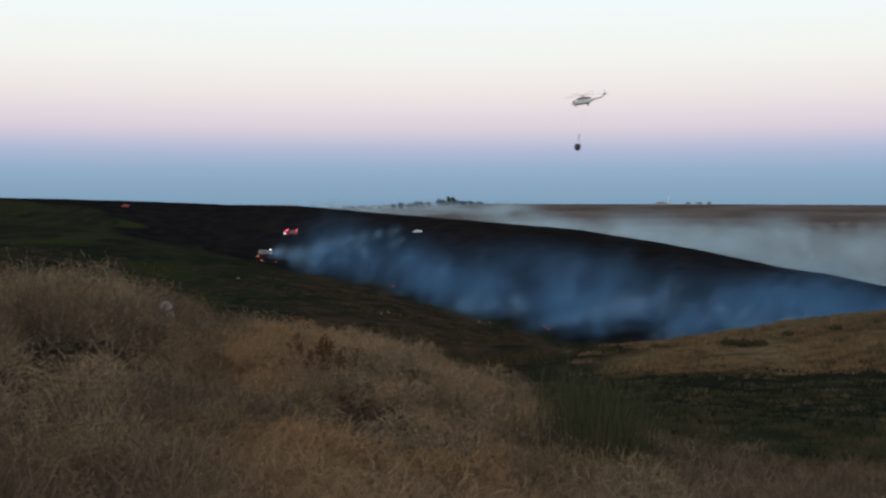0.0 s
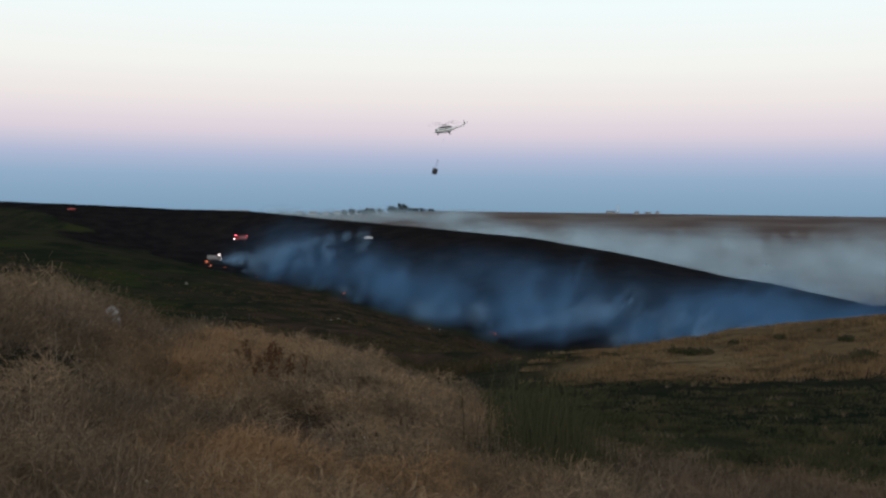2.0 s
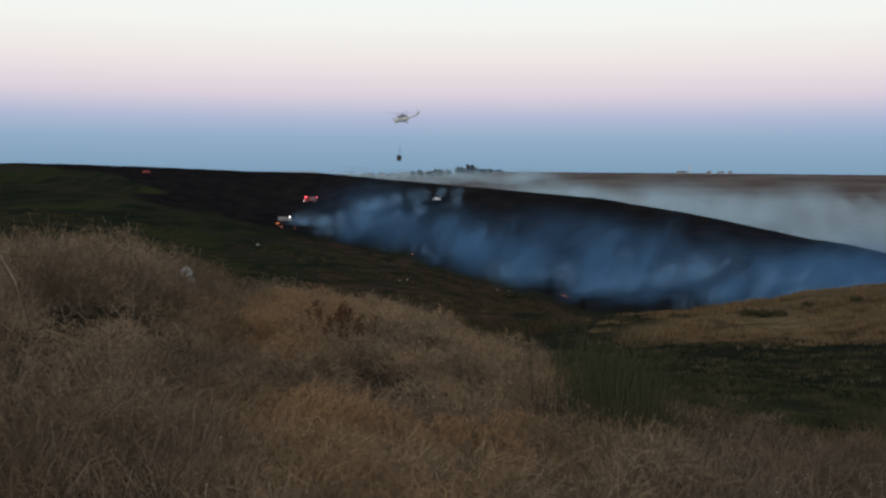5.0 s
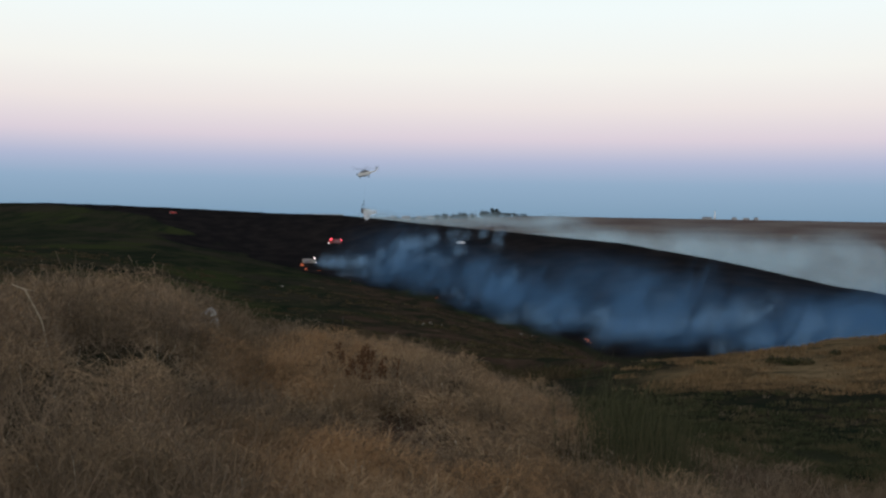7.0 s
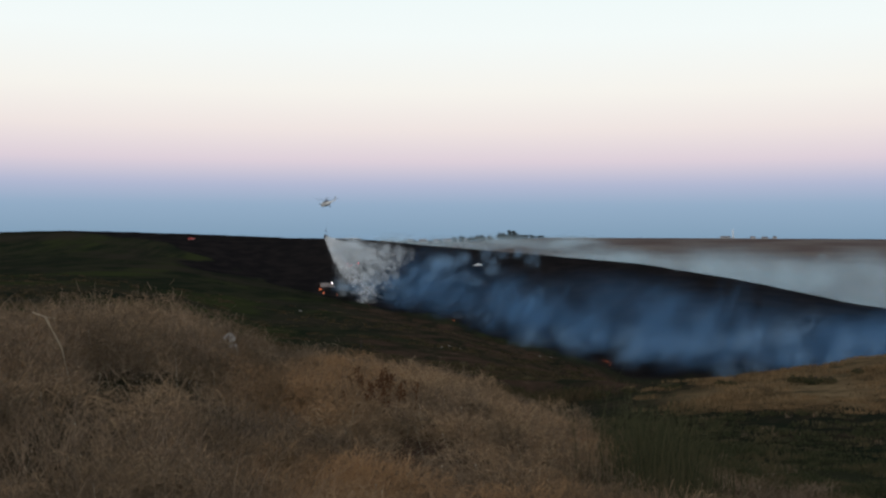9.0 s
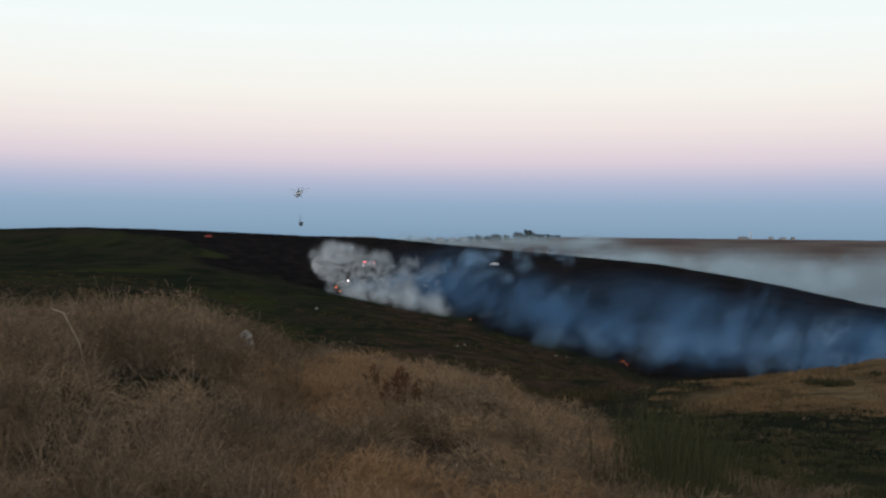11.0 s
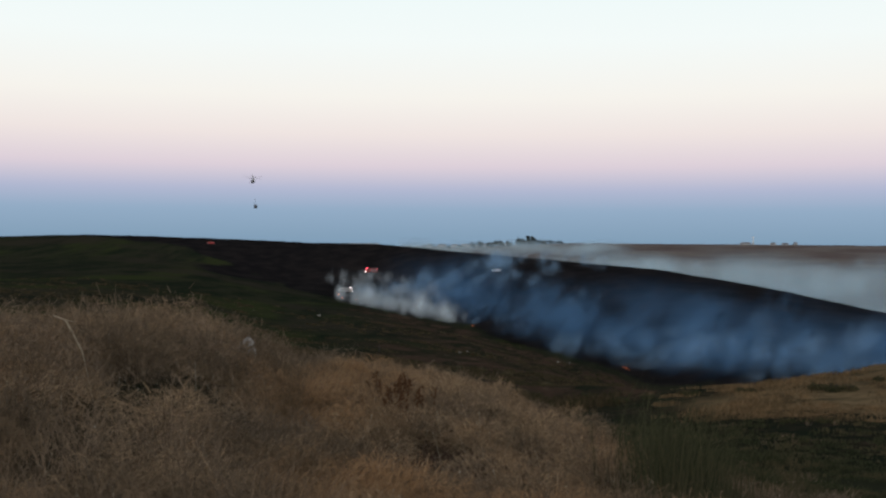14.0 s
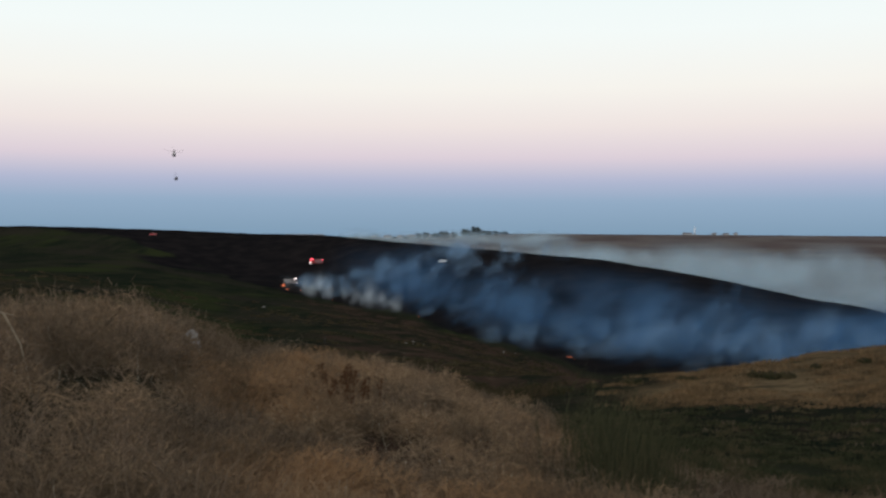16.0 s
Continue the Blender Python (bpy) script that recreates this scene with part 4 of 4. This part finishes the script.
def water_drop():
    """Water that leaves the bucket clump by clump, keeps some of its speed, falls and blows to the right."""
    ob = empty("falling_water", Matrix(), "white curtain of water falling from the fire bucket", "water")
    kinds = [puff_mesh("spray", SPRAY, 80 + i * 1.9, 0.8) for i in range(4)] + [puff_mesh("spray", SPRAY_FINE, 90 + i * 1.9, 0.8) for i in range(4)]
    cloud = [puff_mesh("spray", STEAM, 100 + i * 1.9, 0.8) for i in range(4)]
    dice = random.Random(31)
    count = 2600
    for i in range(count):
        t0 = 6.35 + 3.2 * (i + dice.random()) / count
        coarse = dice.random()
        fine = coarse < 0.6
        drifts = i % 10 == 0  # every tenth piece is a cloud of droplets that forms below the bucket
        k = dice.uniform(3.2, 5.2) if drifts else dice.uniform(1.0, 1.2)
        q = puff(ob, cloud[i // 10 % 4] if drifts else kinds[i % 4 + (4 if fine else 0)], (k, k, k * 1.25), "spray")
        tau, drop = 0.15 + 1.35 * coarse, (4.0 + 9.0 * coarse if drifts else 6.0 + 12.5 * coarse)
        wind = Vector((dice.uniform(1.0, 7.0) if fine else dice.uniform(-0.5, 4.0), dice.uniform(-3.0, 1.5), dice.uniform(-0.5, 0.6)))
        p0, v0 = bucket_at(t0), (bucket_at(t0 + 0.1) - bucket_at(t0 - 0.1)) / 0.2
        v0.z = 0
        rows = [(t, bucket_at(t), 0, 0) for t in (0.0, 0.5, 1.0, 1.5, 2.0, 2.5, 3.0, 3.5, 4.8, 6.0, 6.5, 7.0, 8.0, 9.0, 9.5) if t < t0 - 0.1]
        rows.append((t0, p0, 0, 0))
        if drifts:
            rest = Vector((p0.x, p0.y, float(height(p0.x, p0.y)[0]) - 10))
            rows = [(0.0, rest, 0, 0), (t0 + 0.6, rest, 0, 0)]
        t, landed = t0 + (0.5 if drifts else 0.0), False
        spin = dice.uniform(-25, 25)
        while t < 16 and not landed:
            t += 0.5 if t - t0 > 0.4 else 0.25
            a = t - t0
            move = v0 * tau * (1 - math.exp(-a / tau)) + wind * (a - 0.8 * (1 - math.exp(-a / 0.8)))
            fall = drop * (a - 0.35 * (1 - math.exp(-a / 0.35)))
            p = p0 + move - Vector((0, 0, fall))
            floor = float(height(p.x, p.y)[0])
            if p.z < floor - 1.2 * k:
                p.z, landed = floor - 1.8 * k, True
            rows.append((min(t, 16.0), p, spin * a, spin * a))
        if rows[-1][0] < 16.0:
            rows.append((16.0, rows[-1][1], rows[-1][2], rows[-1][3]))
        DRIFT.append((q, rows))
    return ob


def water_mist():
    """Steam and mist that stand over the wetted fire edge after the drop and sink away."""
    ob = empty("water_mist", Matrix(), "white mist and steam over the doused fire edge", "mist")
    kinds = [puff_mesh("puff", STEAM, 110 + i * 2.1) for i in range(4)]
    dice = random.Random(41)
    for i in range(120):
        az = -12.8 + 6.4 * dice.random()
        r = float(EDGE[0](az)) + dice.uniform(-25, 6)
        k = dice.uniform(4.0, 8.5)
        q = puff(ob, kinds[i % 4], (k * 0.75, k * 0.75, k * dice.uniform(0.8, 1.4)))
        down, up = lie(az, r, -k * 1.5), lie(az, r, k * dice.uniform(0.25, 1.1))
        on, off = 8.4 + 0.35 * (-az - 6) * 0.6 + dice.uniform(0, 0.8), dice.uniform(12.6, 16.5)
        wind = Vector((dice.uniform(0.8, 2.0), 0, 0))
        lean = dice.uniform(-15, 15)
        rows = [(0.0, down, lean, 0), (on, down, lean, 0), (on + 1.3, up + wind, lean, 4)]
        if off < 15.5:
            rows += [(off, up + wind * (off - on), lean, 8), (min(off + 3.0, 16.0), down + wind * (off + 2 - on), lean, 12)]
            if off + 3.0 < 16.0:
                rows.append((16.0, down + wind * (off + 2 - on), lean, 12))
        else:
            rows.append((16.0, up + wind * 6, lean, 12))
        DRIFT.append((q, rows))
    return ob


plume()
young_smoke()
valley_smoke()
water_drop()
water_mist()


# ---------- the far village, trees and mast on the skyline ----------
def crown_mesh(seed, count=260):
    dice = random.Random(seed)
    verts, faces = [], []
    lobes = [(Vector((dice.uniform(-0.45, 0.45), dice.uniform(-0.45, 0.45), dice.uniform(0.15, 0.8))), dice.uniform(0.22, 0.4)) for _ in range(9)]
    for _ in range(count):
        c, rad = lobes[dice.randrange(len(lobes))]
        d = Vector((dice.gauss(0, 1), dice.gauss(0, 1), dice.gauss(0, 1))).normalized()
        p = c + d * rad * dice.uniform(0.6, 1.05)
        u = d.orthogonal().normalized() * dice.uniform(0.05, 0.11)
        v = d.cross(u).normalized() * dice.uniform(0.05, 0.11)
        u, v = u + d * dice.uniform(-0.05, 0.05), v + d * dice.uniform(-0.05, 0.05)
        k = len(verts)
        verts += [p - u - v, p + u - v * 0.6, p + u * 0.7 + v, p - u * 0.8 + v * 0.9]
        faces.append((k, k + 1, k + 2, k + 3))
    return mesh_from("crown", verts, faces, HAZED_CROWN, False)


CROWNS = [crown_mesh(s) for s in (1, 2, 3)]


def tree(place, tall, broad, which, label):
    t = empty("tree", Matrix.Translation(place), label, "tree", "village trees")
    bm = tube(0.045 * tall, 0.45 * tall, pose(0, 0, 0.2 * tall), 0.025 * tall, 8)
    for k in range(3):
        a = 2.1 * k
        bar((0, 0, 0.32 * tall), (0.2 * broad * math.cos(a), 0.2 * broad * math.sin(a), 0.6 * tall), 0.014 * tall, bm, 6)
    part("trunk", bm, BARK, t)
    c = new("crown", CROWNS[which % 3])
    c.parent = t
    c.location, c.scale = (0, 0, 0.05 * tall), (broad * 1.25, broad * 1.25, 0.92 * tall)
    return t


def house(place, turn, w, d, h, label):
    b = empty("house", Matrix.Translation(place) @ pose(0, 0, 0, 0, 0, turn), label, "house", "village houses")
    part("wall", box(w, d, h, 0, 0, h / 2), HAZED_PLASTER, b)
    bm = bmesh.new()
    v = [bm.verts.new(p) for p in ((-w / 2 - .4, -d / 2 - .4, h), (w / 2 + .4, -d / 2 - .4, h), (w / 2 + .4, d / 2 + .4, h), (-w / 2 - .4, d / 2 + .4, h),
                                   (-w / 2 + 1, 0, h + 2.0), (w / 2 - 1, 0, h + 2.0))]
    for f in ((0, 1, 5, 4), (2, 3, 4, 5), (1, 2, 5), (3, 0, 4), (3, 2, 1, 0)):
        bm.faces.new([v[i] for i in f])
    part("roof", bm, ROOF, b, smooth=False)
    for k in range(max(2, int(w / 4))):
        part("window", box(1.2, 0.12, 1.3, -w / 2 + (k + 0.5) * w / max(2, int(w / 4)), -d / 2, h * 0.55), PANE, b)
    return b


dice = random.Random(77)
for az, r, tall, broad in ((-2.42, 2330, 12.5, 5.5), (-2.20, 2335, 11.0, 6.5), (-1.78, 2330, 14.0, 6.5), (-1.55, 2335, 13.0, 6.0), (-2.02, 2340, 9.0, 6.0),
                           (-3.3, 2320, 9.0, 5.5), (-3.65, 2325, 10.5, 6.5), (-4.0, 2330, 8.0, 6.5), (-4.5, 2330, 8.5, 7.0), (-4.9, 2330, 7.5, 6.0),
                           (-5.6, 2300, 7.0, 5.0), (-6.2, 2280, 6.5, 5.0), (-7.1, 2280, 7.5, 3.5), (-7.6, 2280, 6.0, 4.5), (-8.3, 2280, 7.5, 3.0),
                           (-1.0, 2380, 6.0, 6.5), (-0.6, 2390, 5.5, 7.0), (-0.2, 2390, 4.5, 7.0), (-2.9, 2340, 7.5, 6.0), (-1.3, 2360, 8.0, 6.0)):
    grown = 1.6 if az > -5.2 else 1.0
    tree(at(az, r, -0.3), tall * grown, broad * grown, dice.randrange(3), "dark rounded tree on the far skyline")
for az, r, w, h in ((-3.0, 2360, 16, 5), (-4.25, 2370, 18, 6), (-4.75, 2380, 14, 5), (-5.3, 2370, 20, 6), (-5.9, 2370, 15, 5), (-6.6, 2360, 18, 5),
                    (-3.45, 2390, 14, 6), (-7.3, 2370, 14, 4)):
    house(at(az, r, -0.2), dice.uniform(-25, 25), w, 9, h, "small pale house with a tiled roof in the far village")


def shed(place, length, label):
    b = empty("farm_building", Matrix.Translation(place) @ pose(0, 0, 0, 0, 0, 12), label, "building")
    part("wall", box(length, 16, 6.5, 0, 0, 3.25), HAZED_PLASTER, b)
    part("roof", box(length + 1, 17, 1.2, 0, 0, 7.1, 0, (0.98, 0.3)), HAZED_PLASTER, b)
    for k in range(9):
        part("door", box(4, 0.2, 3.6, -length / 2 + (k + 0.5) * length / 9, -8.0, 1.8), GREY, b)
    return b


shed(at(-11.1, 2420, -1.5), 88, "long low pale farm building on the far skyline")


def mast(place):
    m = empty("mast", Matrix.Translation(place), "white slender mast on the far skyline", "mast")
    part("base", box(5, 5, 3.5, 0, 0, 1.75, 0.1), HAZED_PLASTER, m)
    part("shaft", tube(1.3, 15, pose(0, 0, 10.5), 0.8), WHITE, m)
    part("head", tube(1.7, 2.0, pose(0, 0, 17.5), 1.2), WHITE, m)
    return m


mast(at(10.0, 2460, -0.2))
for az, w, h in ((9.6, 22, 3.5), (11.0, 10, 3.5), (11.6, 14, 3.0), (12.1, 8, 4.0)):
    house(at(az, 2470, -0.2), 5, w, 8, h, "low pale farmhouse far off on the plain")


# ---------- stones, shrub and stalks on the near bank ----------
def boulder(place, size, seed, label):
    bm = bmesh.new()
    bmesh.ops.create_icosphere(bm, subdivisions=3, radius=1.0)
    for v in bm.verts:
        k = 1 + 0.35 * noise.noise(v.co * 1.1 + Vector((seed, 0, 0))) + 0.10 * noise.noise(v.co * 3.7 + Vector((0, seed, 0)))
        v.co = Vector((v.co.x * k * size[0], v.co.y * k * size[1], v.co.z * k * size[2]))
    ob = part("rock", bm, ROCK)
    ob.location = place
    return tagged(ob, label, "rock", "rocks")


rock_place = aloft(-17.15, -6.65, 13.2)
rock_ground = float(height(rock_place.x, rock_place.y)[0])
boulder(Vector((rock_place.x, rock_place.y, rock_ground + 0.22)), (0.13, 0.13, max(0.2, 0.85 * (rock_place.z - rock_ground))), 3.0,
        "pale weathered limestone lump among the dry grass")
for az, el, s in ((-5.2, -5.85, 0.55), (-4.6, -5.95, 0.3), (-5.6, -5.9, 0.3), (-13.3, -3.9, 0.6), (-0.2, -6.35, 0.45), (0.4, -6.4, 0.3)):
    p = on_slope(az, el)
    boulder(p + Vector((0, 0, 0.15 * s)), (s, s * 0.8, s * 0.5), az * 7, "pale bare stone on the scrubby lower slope")


def shrub():
    """A broom-like shrub: many thin upright green shoots from a few roots."""
    n = 1150
    az, r = np.radians(rng.normal(6.2, 1.5, n)), rng.normal(9.4, 0.9, n)
    ob = blades("shrub", r * np.sin(az), r * np.cos(az), 0.80 + 0.40 * rng.random(n), 0.006, 0.32, BROOM,
                "green broom-like shrub of thin upright shoots on the bank", "shrub")
    n = 900
    az, r = np.radians(rng.normal(7.6, 1.7, n)), rng.normal(8.2, 0.7, n)
    blades("low_herbs", r * np.sin(az), r * np.cos(az), 0.35 + 0.15 * rng.random(n), 0.007, 0.5, BROOM,
           "pale green herbs round the foot of the shrub", "herbs")


shrub()


def bush(place, size, seed):
    """A low round bush: many leaf clumps on a few stems."""
    dice3 = random.Random(seed)
    b = empty("bush", Matrix.Translation(place), "low dark green bush in the dry grass of the brow", "bush", "bushes")
    stem = bmesh.new()
    for k in range(4):
        a = 1.6 * k + seed
        bar((0, 0, -0.1), (0.35 * size * math.cos(a), 0.35 * size * math.sin(a), 0.55 * size), 0.03 * size, stem, 5)
    part("stem", stem, BARK, b)
    verts, faces = [], []
    for _ in range(420):
        d = Vector((dice3.gauss(0, 1), dice3.gauss(0, 1), abs(dice3.gauss(0, 0.8)))).normalized()
        lump = 0.75 + 0.35 * noise.noise(d * 2.2 + Vector((seed, 0, 0)))
        p = Vector((d.x * 1.1, d.y * 1.1, d.z * 0.75 + 0.08)) * size * lump * dice3.uniform(0.6, 1.0)
        u = Vector((dice3.gauss(0, 1), dice3.gauss(0, 1), dice3.gauss(0, 1))).normalized() * size * dice3.uniform(0.04, 0.10)
        v = d.cross(u).normalized() * size * dice3.uniform(0.03, 0.08)
        k = len(verts)
        verts += [p - u, p + v, p + u, p - v]
        faces.append((k, k + 1, k + 2, k + 3))
    crown = new("foliage", mesh_from("foliage", verts, faces, WEED, False))
    crown.parent = b
    return b


for i, (az, el, size) in enumerate(((6.9, -7.95, 1.0), (6.5, -7.9, 0.7), (9.4, -7.65, 0.7), (10.0, -7.6, 0.5), (13.2, -7.35, 0.9), (14.0, -7.4, 1.0),
                                    (14.8, -7.3, 0.8), (16.2, -6.75, 0.6), (18.5, -6.35, 0.7), (20.5, -5.95, 0.5), (21.8, -6.3, 0.8), (22.6, -7.1, 1.1),
                                    (4.6, -8.2, 0.8), (3.2, -8.4, 0.9), (1.4, -8.2, 0.9), (-0.8, -7.6, 0.8), (-3.0, -7.1, 1.0), (-4.4, -6.9, 1.1), (-5.6, -6.8, 0.9))):
    bush(on_slope(az, el), size, i * 1.7)


def stalks():
    """Single taller stems with pale fluffy heads, and rusty dock seed heads."""
    bm_f, bm_s = bmesh.new(), bmesh.new()
    dice2 = random.Random(5)
    for i in range(260):
        az = dice2.uniform(-33, 27)
        r = dice2.uniform(4.5, min(13, float(BRINK_R(az))))
        p = at(az, r)
        top = p + Vector((dice2.uniform(-0.1, 0.1), dice2.uniform(-0.1, 0.1), dice2.uniform(0.12, 0.32)))
        bar(p, top, 0.0016, bm_f, 4)
        bmesh.ops.create_icosphere(bm_f, subdivisions=1, radius=dice2.uniform(0.003, 0.008), matrix=Matrix.Translation(top))
    tagged(part("thistle_stalks", bm_f, FLUFF), "thin dry stalks with pale fluffy seed heads", "dry stalks", kind="stuff")
    for i in range(30):
        az = dice2.gauss(-8.8, 1.0)
        p = at(az, dice2.gauss(11.5, 0.7))
        h = dice2.uniform(0.25, 0.45)
        lean = Vector((dice2.uniform(-0.12, 0.12), dice2.uniform(-0.1, 0.1), h))
        bar(p, p + lean, 0.006, bm_s, 5)
        for k in range(9):
            c = p + lean * (0.62 + 0.045 * k) + Vector((dice2.gauss(0, 0.02), dice2.gauss(0, 0.02), 0))
            bmesh.ops.create_icosphere(bm_s, subdivisions=1, radius=dice2.uniform(0.008, 0.017), matrix=Matrix.Translation(c))
    tagged(part("dock_stalks", bm_s, SEED), "rusty brown dock seed heads standing in the grass", "dry stalks", kind="stuff")
    bm = bmesh.new()
    a, b, c = aloft(-25.6, -5.6, 9.0), aloft(-26.4, -4.0, 9.1), aloft(-27.0, -3.75, 9.2)
    bar(a + (a - b) * 0.9 - Vector((0, 0, 0.3)), a, 0.005, bm), bar(a, b, 0.008, bm), bar(b, c, 0.005, bm), bar(b, aloft(-25.9, -4.1, 9.1), 0.003, bm)
    tagged(part("bent_stalk", bm, FLUFF), "bent bleached stalk leaning above the grass", "dry stalk")
    p = on_slope(-10.0, -5.9)
    tagged(part("post", bar(p - Vector((0, 0, 0.3)), p + Vector((0, 0, 1.3)), 0.09), BARK), "thin weathered wooden post on the slope", "post")


stalks()


# ---------- everything that moves ----------
def motions():
    craft, load, spin, tail = [], [], [], []
    for t, az, el, baz, bel, r, head, nose in FLIGHT:
        p = aloft(az, el, r)
        b = slung(p, aloft(baz, bel, r))
        craft.append((t, Matrix.Translation(p) @ pose(0, 0, 0, 0, 0, head) @ pose(0, 0, 0, nose, 3, 0)))
        up = (p + Vector((0, 0, -0.6)) - b).normalized()
        load.append((t, Matrix.Translation(b) @ Vector((0, 0, 1)).rotation_difference(up).to_matrix().to_4x4()))
    walk(helicopter, craft)
    walk(water_bucket, load)
    for i in range(241):
        spin.append((i / 15, pose(0, 0.6, 3.15, 0, 0, 77 * i)))
        tail.append((i / 15, pose(-0.45, -11.3, 2.9, 83 * i, 0, 0)))
    walk(main_rotor, spin)
    walk(tail_rotor, tail)
    for piece, rows in DRIFT:
        walk(piece, [(t, Matrix.Translation(p) @ pose(0, 0, 0, 0, lean, turn)) for t, p, lean, turn in rows])
    for k, fire in enumerate(FIRES):
        walk(fire, [(i * 0.5, Matrix.Translation(fire.location.copy()) @ pose(0, 0, 0, 7 * math.sin(i * 2.1 + k), 9 * math.sin(i * 1.7 + 2 * k), 70 * i))
                    for i in range(33)])


motions()
